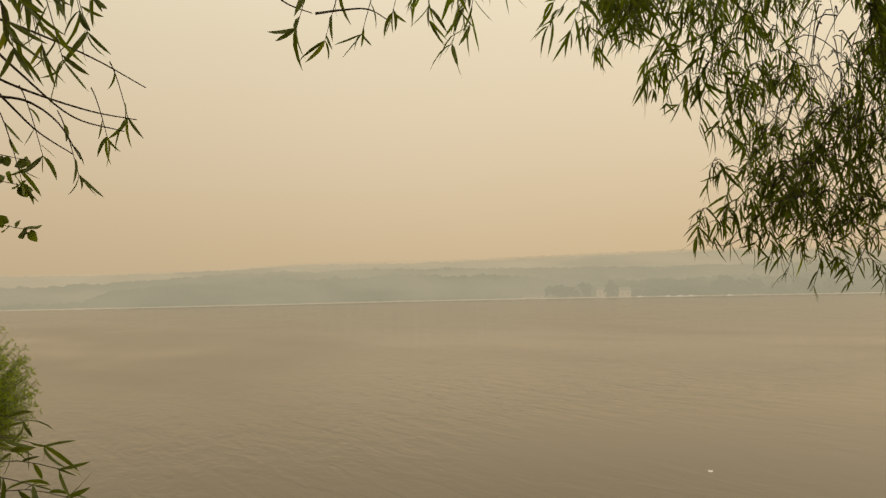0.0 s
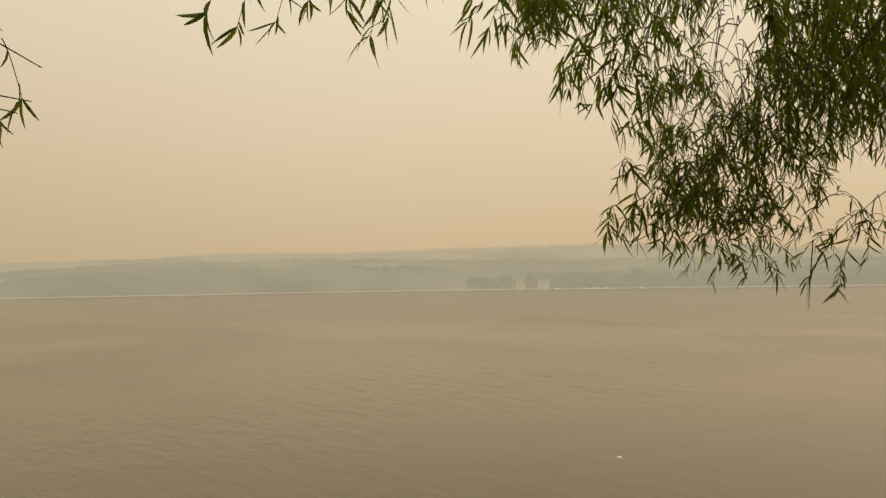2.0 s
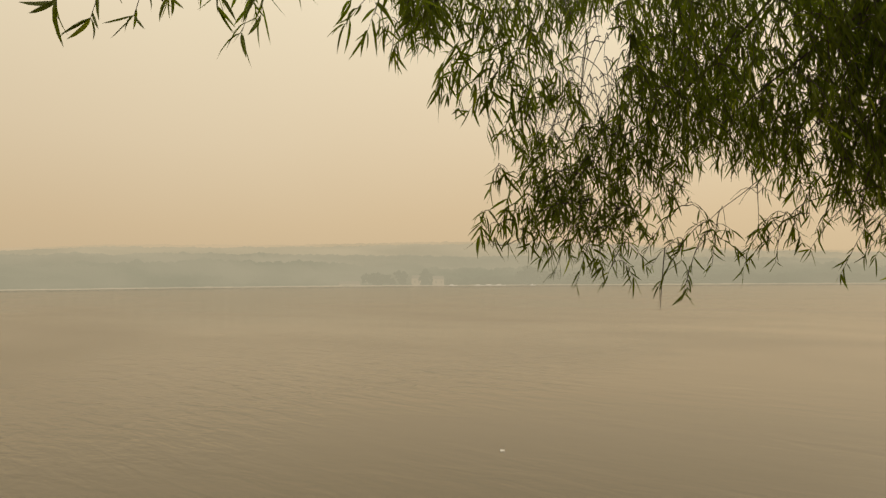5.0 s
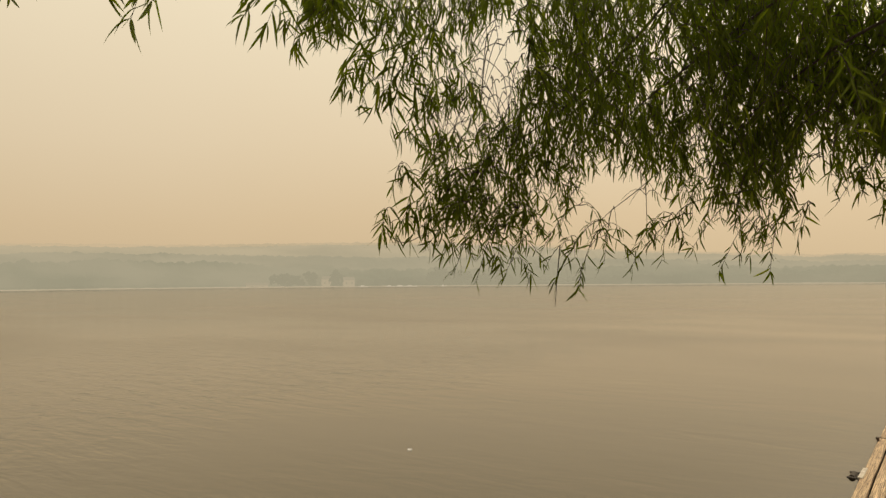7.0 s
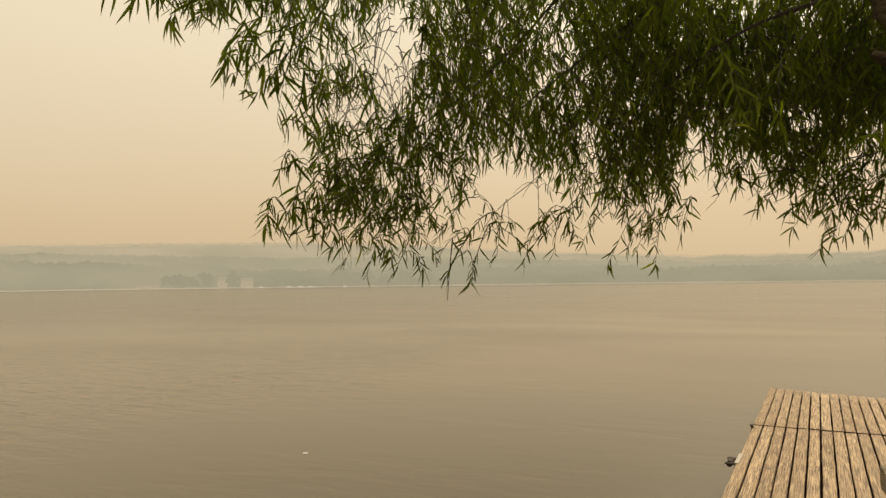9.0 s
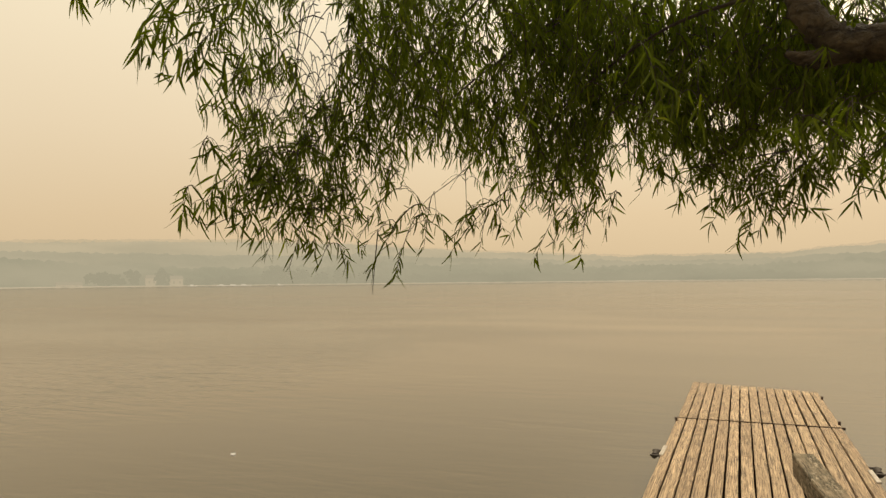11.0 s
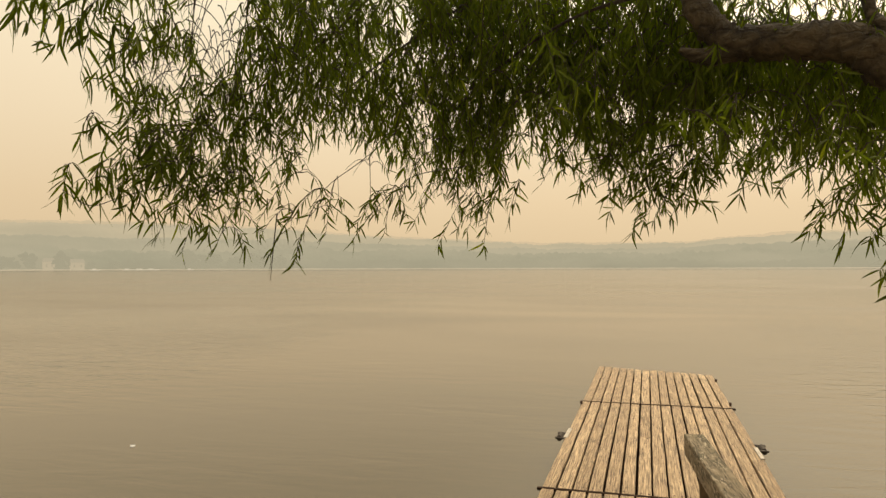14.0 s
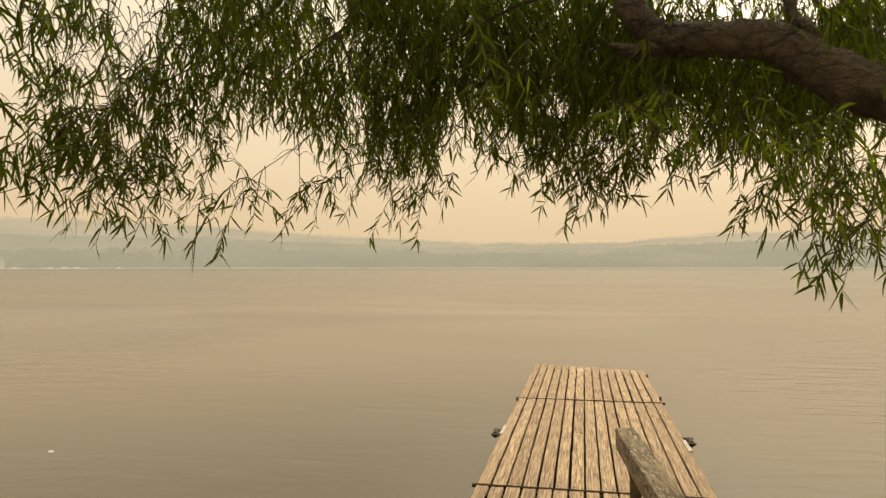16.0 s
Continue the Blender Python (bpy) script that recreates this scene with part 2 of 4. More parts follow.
M_FLOAT = plain_material("gap_dark_float", (0.025, 0.015, 0.008), (0.055, 0.033, 0.018), 9.0, 0.9, gloss=0.05)
M_STRIP = plain_material("joint_gap_dark", (0.022, 0.013, 0.008), (0.05, 0.03, 0.018), 30.0, 0.9, gloss=0.05)
M_WHITED = plain_material("flaked_white_paint", (0.26, 0.21, 0.15), (0.50, 0.44, 0.35), 22.0, 0.8)
M_SOIL = plain_material("bank_soil", (0.10, 0.075, 0.045), (0.22, 0.17, 0.10), 3.0, 0.95, 0.0, 0.05)
M_SCRAP = plain_material("white_scrap", (0.50, 0.48, 0.45), (0.64, 0.62, 0.58), 60.0, 0.6)
M_WATER = water_material()
M_BACK = haze_glow_material("ridge_edge_haze", ((0.555, 0.440, 0.278), (0.590, 0.455, 0.284)), (0.03, 0.05, 0.03), 0.97, 0.05)
M_FAR = haze_glow_material("far_ridge_haze", ((0.470, 0.398, 0.266), (0.500, 0.418, 0.275)), (0.03, 0.05, 0.03), 0.93, 0.05)
M_MID = haze_glow_material("middle_woods_haze", ((0.402, 0.354, 0.242), (0.430, 0.374, 0.254)), (0.028, 0.048, 0.028), 0.92, 0.06)
M_SHORE = haze_glow_material("shore_woods_haze", ((0.370, 0.332, 0.227), (0.398, 0.352, 0.240)), (0.025, 0.045, 0.025), 0.91, 0.07)
M_SHADE = haze_glow_material("shore_tree_haze", ((0.358, 0.322, 0.220), (0.382, 0.340, 0.232)), (0.02, 0.035, 0.02), 0.92, 0.3)
M_SHEEN = haze_glow_material("waterline_sheen_glow", ((0.445, 0.378, 0.258), (0.50, 0.415, 0.28)), (0.30, 0.26, 0.2), 0.93, 0.1)
# houses and boats glow as well: their haze is put in as emission
M_PALE = haze_glow_material("house_haze_glow", ((0.46, 0.39, 0.265), (0.49, 0.41, 0.275)), (0.30, 0.27, 0.21), 0.92, 0.2)
M_ROOF = haze_glow_material("roof_haze_glow", ((0.42, 0.365, 0.25), (0.44, 0.38, 0.26)), (0.10, 0.09, 0.08), 0.9, 0.2)
M_BOAT = haze_glow_material("white_boat_haze_glow", ((0.54, 0.46, 0.33), (0.58, 0.50, 0.36)), (0.8, 0.8, 0.78), 0.8, 0.2)


# ---- mesh helpers ----
def part(name, data, material, parent=None, label="", at=None):
    """Links a bmesh or a mesh as one mesh object under a thing."""
    if isinstance(data, bmesh.types.BMesh):
        me = bpy.data.meshes.new(name)
        data.to_mesh(me)
        data.free()
    else:
        me = data
    if not me.materials:
        me.materials.append(material)
    ob = new(name, me)
    if parent is not None:
        ob.parent = parent
    if at is not None:
        ob.matrix_basis = at
    if label:
        ob["label"] = label
    return ob


def thing(name, m, label, category, group="", kind=""):
    ob = new(name)
    ob.matrix_world = m
    ob.empty_display_size = 0.1
    return tagged(ob, label, category, group, kind)


def box(bm, size, at=(0, 0, 0), rot=(0, 0, 0), bevel=0.0):
    m = pose(*at, *rot) @ Matrix.Diagonal((*size, 1))
    r = bmesh.ops.create_cube(bm, size=1, matrix=m)
    if bevel:
        es = {e for v in r["verts"] for e in v.link_edges}
        bmesh.ops.bevel(bm, geom=list(es), offset=bevel, segments=1, affect="EDGES")
    return bm


def boxed(size, at=(0, 0, 0), rot=(0, 0, 0), bevel=0.0):
    return box(bmesh.new(), size, at, rot, bevel)


def cyl(bm, r1, r2, a, b, seg=10):
    a, b = Vector(a), Vector(b)
    d = b - a
    m = Matrix.Translation((a + b) / 2) @ d.to_track_quat("Z", "Y").to_matrix().to_4x4()
    bmesh.ops.create_cone(bm, cap_ends=True, segments=seg, radius1=r1, radius2=r2, depth=d.length, matrix=m)
    return bm


def mesh_of(name, verts, faces, smooth=False):
    """A mesh from arrays: verts (n, 3) and faces, a list of (m, k) index arrays."""
    me = bpy.data.meshes.new(name)
    me.from_pydata(verts.tolist() if hasattr(verts, "tolist") else verts, [], [tuple(f) for fs in faces for f in (fs.tolist() if hasattr(fs, "tolist") else fs)])
    if smooth:
        me.polygons.foreach_set("use_smooth", [True] * len(me.polygons))
    me.update()
    return me


def tube(path, radii, seg=8, rough=0.0, rng=None):
    """Verts and faces of a tapered tube along a path; rough: relative unevenness."""
    path = np.asarray(path, float)
    n = len(path)
    tan = np.gradient(path, axis=0)
    tan /= np.linalg.norm(tan, axis=1)[:, None] + 1e-12
    ref = np.array([0.31, 0.17, 0.93]) if abs(tan[0][2]) < 0.9 else np.array([0.95, 0.1, 0.2])
    u = np.cross(tan, ref)
    u /= np.linalg.norm(u, axis=1)[:, None]
    v = np.cross(tan, u)
    a = np.linspace(0, 2 * np.pi, seg, endpoint=False)
    r = np.asarray(radii, float)[:, None] * np.ones(seg)
    if rough:
        r = r * (1 + rough * rng.standard_normal((n, seg)))
    vs = path[:, None] + r[..., None] * (np.cos(a)[None, :, None] * u[:, None] + np.sin(a)[None, :, None] * v[:, None])
    vs = vs.reshape(-1, 3)
    i, j = np.meshgrid(np.arange(n - 1), np.arange(seg), indexing="ij")
    k = (j + 1) % seg
    f = np.stack([i * seg + j, i * seg + k, (i + 1) * seg + k, (i + 1) * seg + j], -1).reshape(-1, 4)
    return vs, f


class Gather:
    """Collects many small pieces into one mesh."""

    def __init__(self):
        self.v, self.f, self.n = [], [], 0

    def add(self, v, *faces):
        self.v.append(v)
        self.f += [np.asarray(f) + self.n for f in faces]
        self.n += len(v)

    def mesh(self, name, smooth=False):
        return mesh_of(name, np.concatenate(self.v), self.f, smooth)


STATIONS = np.array([0.0, 0.22, 0.5, 0.78, 1.0])
OUTLINE = np.array([0.14, 0.85, 1.0, 0.72, 0.0])


def blades(rng, p, d, length, width, sag):
    """Lance-shaped, folded, curved leaves: base points p, ways d (n, 3), lengths and widths (n)."""
    n = len(p)
    d = d / (np.linalg.norm(d, axis=1)[:, None] + 1e-9)
    s = np.cross(d, rng.standard_normal((n, 3)))
    s /= np.linalg.norm(s, axis=1)[:, None] + 1e-9
    nrm = np.cross(s, d)
    curl = rng.uniform(-0.6, 0.6, n)
    sickle = rng.uniform(-0.5, 0.5, n)
    v = []
    for u, w in zip(STATIONS, OUTLINE):
        c = p + d * (length * u)[:, None] + nrm * (curl * length * u * u)[:, None] + s * (sickle * length * u * u)[:, None]
        c[:, 2] -= sag * length * u * u
        e = s * (width * 0.5 * w)[:, None]
        lift = nrm * (width * 0.18 * w)[:, None]
        if w == 0.0:
            v.append(c)
        else:
            v += [c - e + lift, c, c + e + lift]
    v = np.stack(v, 1).reshape(-1, 3)
    q = np.array([[r * 3 + k, r * 3 + k + 1, r * 3 + k + 4, r * 3 + k + 3] for r in range(3) for k in (0, 1)])
    t = np.array([[9, 10, 12], [10, 11, 12]])
    o = (np.arange(n) * 13)[:, None, None]
    return v, (q[None] + o).reshape(-1, 4), (t[None] + o).reshape(-1, 3)


STATION = np.array([0.0, 0.1, 2.59])


def polar(az, el, d):
    """A place by its bearing to the left of the dock's line, its elevation and its distance from the viewing spot."""
    a, e = radians(az), radians(el)
    return STATION + d * np.array([-math.sin(a) * math.cos(e), math.cos(a) * math.cos(e), math.sin(e)])


def shoot_path(base, tip, sag, n=8):
    """A hanging twig from base to tip: goes out first, then droops."""
    u = np.linspace(0, 1, n)[:, None]
    p = base + (tip - base) * u
    p[:, 2] += (sag * np.sin(np.pi * u[:, 0] ** 0.8))
    return p


def along(path, s):
    """Points and tangents of a path at fractions s."""
    k = s * (len(path) - 1)
    i = np.minimum(k.astype(int), len(path) - 2)
    f = (k - i)[:, None]
    return path[i] * (1 - f) + path[i + 1] * f, path[i + 1] - path[i]


def leaves_on(rng, path, step, size, bare=0.15, spread=0.75, down=0.55, tips=4):
    """Bases, ways, lengths and widths of the leaves along a twig."""
    length = np.linalg.norm(np.diff(path, axis=0), axis=1).sum()
    n = max(5, int(length * (1 - bare) / step))
    n += tips - 4
    rows = n - tips
    s = np.concatenate([bare + (1 - bare) * (np.arange(rows) + rng.uniform(0, 0.9, rows)) / rows, np.full(tips, 0.99)])
    p, t = along(path, s)
    t = t / (np.linalg.norm(t, axis=1)[:, None] + 1e-9)
    side = rng.standard_normal((n, 3))
    side -= (side * t).sum(1)[:, None] * t
    side /= np.linalg.norm(side, axis=1)[:, None]
    d = t * 0.5 + side * spread * rng.uniform(0.4, 1.2, n)[:, None] + np.array([0, 0, -down])
    ln = size * rng.uniform(0.55, 1.2, n)
    return p, d, ln, ln * rng.uniform(0.115, 0.175, n)


# thin places of the canopy where the sky shows: bearing, elevation, half sizes, share of leaves missing
THIN = [(33.0, 19.0, 1.9, 4.3, 1.0), (36.8, 14.8, 2.4, 1.1, 0.9), (23.0, 8.4, 3.1, 2.3, 0.93), (7.0, 7.0, 1.5, 1.3, 0.65), (0.5, 12.4, 1.3, 1.1, 0.8),
        (-15.0, 20.8, 10.0, 3.6, 0.62), (16.5, 12.8, 1.2, 1.0, 0.6)]


def keep(rng, p, *rest):
    """Leaves out those in the canopy's thin places."""
    q = p - STATION
    az = np.degrees(np.arctan2(-q[:, 0], q[:, 1]))
    el = np.degrees(np.arctan2(q[:, 2], np.hypot(q[:, 0], q[:, 1])))
    lost = np.zeros(len(p))
    for a, e, wa, we, share in THIN:
        out = np.hypot((az - a) / wa, (el - e) / we)
        lost = np.maximum(lost, share * np.clip((1.25 - out) / 0.4, 0, 1))
    k = rng.uniform(0, 1, len(p)) >= lost
    return (p[k], *(r[k] for r in rest))


# ---- the camera's surroundings: water, bank, distance ----
def build_water():
    bm = bmesh.new()
    R = 2400.0
    bmesh.ops.create_circle(bm, cap_ends=True, segments=96, radius=R)
    tagged(part("water", bm, M_WATER), "calm silty brown lake water with faint ripples", "water", kind="structure")


def build_bank():
    """The shore behind and beside the viewing spot."""
    rng = np.random.default_rng(4)
    nx, ny = 90, 40
    X = np.linspace(-40, 40, nx)
    v = []
    for j in range(ny):
        for x in X:
            edge = -0.62 + 0.06 * math.sin(x * 1.7) - 0.45 / (1 + math.exp((x + 7) * 2)) + 3.6 * math.exp(-((x - 4.6) / 1.7) ** 2)
            if x > 8:
                edge -= 1.5
            u = j / (ny - 1)
            y = edge - 30 * u ** 1.7
            z = -0.35 + 1.35 * min(1.0, u * 7) ** 0.7 + 2.0 * u + 0.08 * noise.noise((x * 0.8, y * 0.8, 0))
            v.append((x, y, z))
    i, j = np.meshgrid(np.arange(nx - 1), np.arange(ny - 1))
    a = (j * nx + i).ravel()
    f = np.stack([a, a + nx, a + nx + 1, a + 1], -1)
    tagged(part("ground", mesh_of("ground", np.array(v), [f], True), M_SOIL), "brown earth bank sloping up from the water", "ground", kind="structure")


def interp(az, table):
    t = sorted(table)
    return float(np.interp(az, [a for a, _ in t], [h for _, h in t]))


RIDGE = [(130, 34), (95, 38), (85, 41), (78, 46), (70, 55), (58, 57), (45, 62), (38, 62), (30, 58), (23, 48), (15, 41), (9, 36), (-3, 35), (-6, 41), (-10, 46), (-22, 47), (-60, 42)]
WOODS = [(130, 5), (88, 5), (86.5, 8), (84.5, 24), (80, 33), (72, 36), (60, 38), (54, 35), (51, 31), (47, 30), (44, 26), (40, 24), (36, 26), (30, 28), (24, 28), (16, 26), (9, 22), (0, 21), (-8, 24), (-25, 24), (-60, 24)]


NEARER = [(-60, 1.0), (52, 1.0), (62, 0.82), (72, 0.62), (85, 0.52), (130, 0.5)]


def wooded_slope(name, radius, depth, table, rough, material, label, az0=-60, az1=130, n=1500, m=12, seed=0.0, bend=False):
    """A wooded hillside along the far shore, its crowns as uneven bumps."""
    v = []
    for i in range(n):
        az = az0 + (az1 - az0) * i / (n - 1)
        a = radians(az)
        near = interp(az, NEARER) if bend else 1.0
        h = interp(az, table) * near
        s = az * radius * 0.01745
        for j in range(m):
            u = j / (m - 1)
            r = radius * near + depth * u
            z = h * (0.30 + 0.70 * math.sin(u * 1.5708)) if j else -1.0
            if j:
                bumps = noise.noise((s * 0.085, u * 6, seed)) * rough + noise.noise((s * 0.21, u * 13, seed + 7)) * rough * 0.9 + noise.noise((s * 0.02, u * 2, seed + 3)) * rough * 1.2
                z = max(0.5, z + bumps * near)
            if j == 1:
                r = radius * near + 1.0
            v.append((-math.sin(a) * r, math.cos(a) * r, z))
    i, j = np.meshgrid(np.arange(n - 1), np.arange(m - 1), indexing="ij")
    a = (i * m + j).ravel()
    f = np.stack([a, a + m, a + m + 1, a + 1], -1)
    tagged(part(name, mesh_of(name, np.array(v), [f], True), material), label, "hillside", kind="structure")


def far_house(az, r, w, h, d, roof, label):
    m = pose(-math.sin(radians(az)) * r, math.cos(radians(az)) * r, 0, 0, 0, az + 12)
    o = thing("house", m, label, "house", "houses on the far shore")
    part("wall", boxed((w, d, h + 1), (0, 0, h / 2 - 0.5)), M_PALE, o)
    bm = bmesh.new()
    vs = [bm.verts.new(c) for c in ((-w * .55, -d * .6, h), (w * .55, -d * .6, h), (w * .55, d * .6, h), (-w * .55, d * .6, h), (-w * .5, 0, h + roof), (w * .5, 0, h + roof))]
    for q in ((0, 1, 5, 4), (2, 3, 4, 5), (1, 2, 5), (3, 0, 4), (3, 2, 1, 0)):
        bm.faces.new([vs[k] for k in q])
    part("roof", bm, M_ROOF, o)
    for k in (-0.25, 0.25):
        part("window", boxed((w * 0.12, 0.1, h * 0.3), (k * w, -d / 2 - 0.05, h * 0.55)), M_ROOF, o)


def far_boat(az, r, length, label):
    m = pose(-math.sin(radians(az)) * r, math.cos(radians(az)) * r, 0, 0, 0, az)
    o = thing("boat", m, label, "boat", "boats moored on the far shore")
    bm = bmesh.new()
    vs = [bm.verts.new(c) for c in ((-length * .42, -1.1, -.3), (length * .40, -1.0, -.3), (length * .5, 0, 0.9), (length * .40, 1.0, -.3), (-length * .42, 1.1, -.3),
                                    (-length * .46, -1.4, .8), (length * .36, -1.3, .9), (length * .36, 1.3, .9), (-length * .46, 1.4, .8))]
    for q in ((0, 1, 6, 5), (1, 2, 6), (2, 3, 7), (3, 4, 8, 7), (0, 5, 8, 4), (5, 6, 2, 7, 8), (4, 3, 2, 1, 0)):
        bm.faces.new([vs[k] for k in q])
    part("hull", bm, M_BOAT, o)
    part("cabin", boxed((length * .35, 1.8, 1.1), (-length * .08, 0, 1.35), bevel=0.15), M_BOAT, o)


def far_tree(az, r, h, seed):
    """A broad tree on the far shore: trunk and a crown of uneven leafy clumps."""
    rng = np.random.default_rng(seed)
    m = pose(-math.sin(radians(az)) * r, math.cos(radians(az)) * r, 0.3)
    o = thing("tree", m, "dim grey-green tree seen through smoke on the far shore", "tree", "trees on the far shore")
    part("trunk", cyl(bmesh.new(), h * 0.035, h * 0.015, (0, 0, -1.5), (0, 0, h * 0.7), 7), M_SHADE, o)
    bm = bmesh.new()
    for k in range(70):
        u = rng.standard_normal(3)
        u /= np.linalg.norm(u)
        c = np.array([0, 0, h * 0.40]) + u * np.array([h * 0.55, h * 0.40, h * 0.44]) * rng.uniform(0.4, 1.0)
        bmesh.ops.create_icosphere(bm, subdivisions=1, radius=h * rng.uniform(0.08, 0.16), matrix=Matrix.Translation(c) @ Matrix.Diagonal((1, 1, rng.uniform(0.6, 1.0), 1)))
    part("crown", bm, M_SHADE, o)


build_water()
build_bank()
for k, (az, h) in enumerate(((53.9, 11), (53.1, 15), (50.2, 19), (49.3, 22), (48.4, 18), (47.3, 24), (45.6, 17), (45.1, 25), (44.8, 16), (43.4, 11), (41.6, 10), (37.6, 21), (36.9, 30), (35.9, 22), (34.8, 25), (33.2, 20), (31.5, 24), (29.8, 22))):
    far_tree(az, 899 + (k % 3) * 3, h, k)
# added back layer, tinted between ridge and sky, so the ridge fades into haze
wooded_slope("backdrop_back_ridge", 1320, 200, [(a, h * 1.53) for a, h in RIDGE], 2.2, M_BACK, "added hazy layer softening the ridge line", m=8, seed=5.0)
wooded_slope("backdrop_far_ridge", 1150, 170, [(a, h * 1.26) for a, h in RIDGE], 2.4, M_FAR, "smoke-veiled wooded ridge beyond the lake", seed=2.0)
# added middle layer, its tone a step of haze between shore woods and ridge
wooded_slope("backdrop_middle_woods", 1010, 120, [(a, 0.52 * interp(a, RIDGE) + 0.58 * interp(a, WOODS)) for a, _ in RIDGE], 3.2, M_MID, "added layer of smoky woods grading into the ridge haze", seed=13.0)
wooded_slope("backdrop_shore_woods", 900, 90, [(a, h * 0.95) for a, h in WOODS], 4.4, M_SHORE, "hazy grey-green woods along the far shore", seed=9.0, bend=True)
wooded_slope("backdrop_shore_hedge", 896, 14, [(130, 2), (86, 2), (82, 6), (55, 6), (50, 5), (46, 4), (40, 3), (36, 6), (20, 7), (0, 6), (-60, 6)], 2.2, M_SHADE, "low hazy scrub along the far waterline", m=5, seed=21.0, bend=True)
# added pale strip: the water's bright reflection along the far shore, as a glowing shape
wooded_slope("backdrop_shore_beach", 888, 8, [(130, 1.3), (-60, 1.3)], 0.45, M_SHEEN, "thin pale strip standing for bright water along the far waterline", m=3, seed=31.0, bend=True)
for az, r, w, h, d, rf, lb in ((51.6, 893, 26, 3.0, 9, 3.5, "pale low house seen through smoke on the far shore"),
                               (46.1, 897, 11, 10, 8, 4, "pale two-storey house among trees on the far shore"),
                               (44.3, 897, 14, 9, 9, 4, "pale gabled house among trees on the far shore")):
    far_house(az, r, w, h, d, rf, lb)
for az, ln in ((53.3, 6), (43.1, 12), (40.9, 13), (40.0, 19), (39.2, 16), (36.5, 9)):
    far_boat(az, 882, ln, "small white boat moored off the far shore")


# ---- the dock ----
DOCK_L, DOCK_R, DECK = -0.95, 1.33, 0.40
SKEW = (0.27, -0.40)
SECTIONS = ((11.66, 15.44), (7.08, 11.60), (2.40, 7.02))


def skew(x):
    """How far the outer end runs past square at that place across the dock."""
    return SKEW[0] + (SKEW[1] - SKEW[0]) * (x - DOCK_L) / (DOCK_R - DOCK_L)


def build_dock():
    rng = random.Random(11)
    dock = thing("dock", pose(0.19, 9, 0), "weathered wooden floating dock in three sections on the water", "dock")
    inv = Matrix.Translation((-0.19, -9, 0))

    def put(name, bm, mat, label=""):
        return part(name, bm, mat, dock, label, at=inv)
    for y0, y1 in SECTIONS:
        end = y1 == SECTIONS[0][1]
        for x in (DOCK_L + 0.06, 0.19, DOCK_R - 0.06):
            e = y1 + (skew(x) - 0.06 if end else 0.0)
            put("stringer", boxed((0.07, e - y0 - 0.06, 0.19), (x, (y0 + e) / 2, DECK - 0.14), bevel=0.006), M_FRAME)
        for y, turn in ((y0 + 0.05, 0.0), (y1 - (0.22 if end else 0.05), -16.4 if end else 0.0)):
            put("crossbeam", boxed((DOCK_R - DOCK_L - 0.2, 0.06, 0.17), (0.19, y, DECK - 0.15), (0, 0, turn), bevel=0.006), M_FRAME)
        # unseen floats widened under the deck; their dark brown fills the plank gaps as shade
        for x in (-0.345, 0.725):
            e = y1 + (skew(x + 0.5) - 0.05 if end else 0.0)
            put("float", boxed((1.0, e - y0 - 0.16, 0.36), (x, (y0 + e) / 2, 0.0), bevel=0.05), M_FLOAT, "dark brown float under the whole deck")
    # dark strips in the joints between sections, standing for the dark of the open gaps
    for y in (11.63, 7.05):
        put("joint_strip", boxed((DOCK_R - DOCK_L + 0.06, 0.042, 0.03), (0.19, y, DECK - 0.012), (0, 0, rng.uniform(-.2, .2)), 0.004), M_STRIP, "dark strip standing for the gap between sections")
    # mooring brackets on the two sides
    for sx, x in ((-1, DOCK_L), (1, DOCK_R)):
        br = part("pile_bracket", boxed((0.02, 0.36, 0.16), (x + sx * 0.011, 9.42, DECK - 0.13), bevel=0.004), M_METAL, dock, "grey steel pile bracket", at=inv)
        for y in (9.29, 9.56):
            part("bracket_arm", cyl(bmesh.new(), 0.014, 0.014, (x, y, DECK - 0.05), (x + sx * 0.135, y, DECK - 0.05), 8), M_METAL, br)
        part("roller", cyl(bmesh.new(), 0.038, 0.038, (x + sx * 0.085, 9.31, DECK - 0.06), (x + sx * 0.085, 9.54, DECK - 0.06), 14), M_RUBBER, br, "black rubber roller")
        put("patch_board", boxed((0.05, 0.5, 0.02), (x - sx * 0.022, 9.35 - 0.2 * (sx + 1), DECK + 0.004), (0, 0, sx * 1.0), 0.004), M_WHITED, "flaking white-painted edge board")
    for x, y in ((DOCK_R - 0.02, 11.86), (DOCK_R - 0.02, 14.2), (DOCK_L + 0.02, 11.35)):
        put("bolt", cyl(bmesh.new(), 0.018, 0.018, (x, y, DECK - 0.02), (x, y, DECK + 0.05), 8), M_RUST, "rusty bolt standing proud")
    return dock, put


dock, dock_put = build_dock()


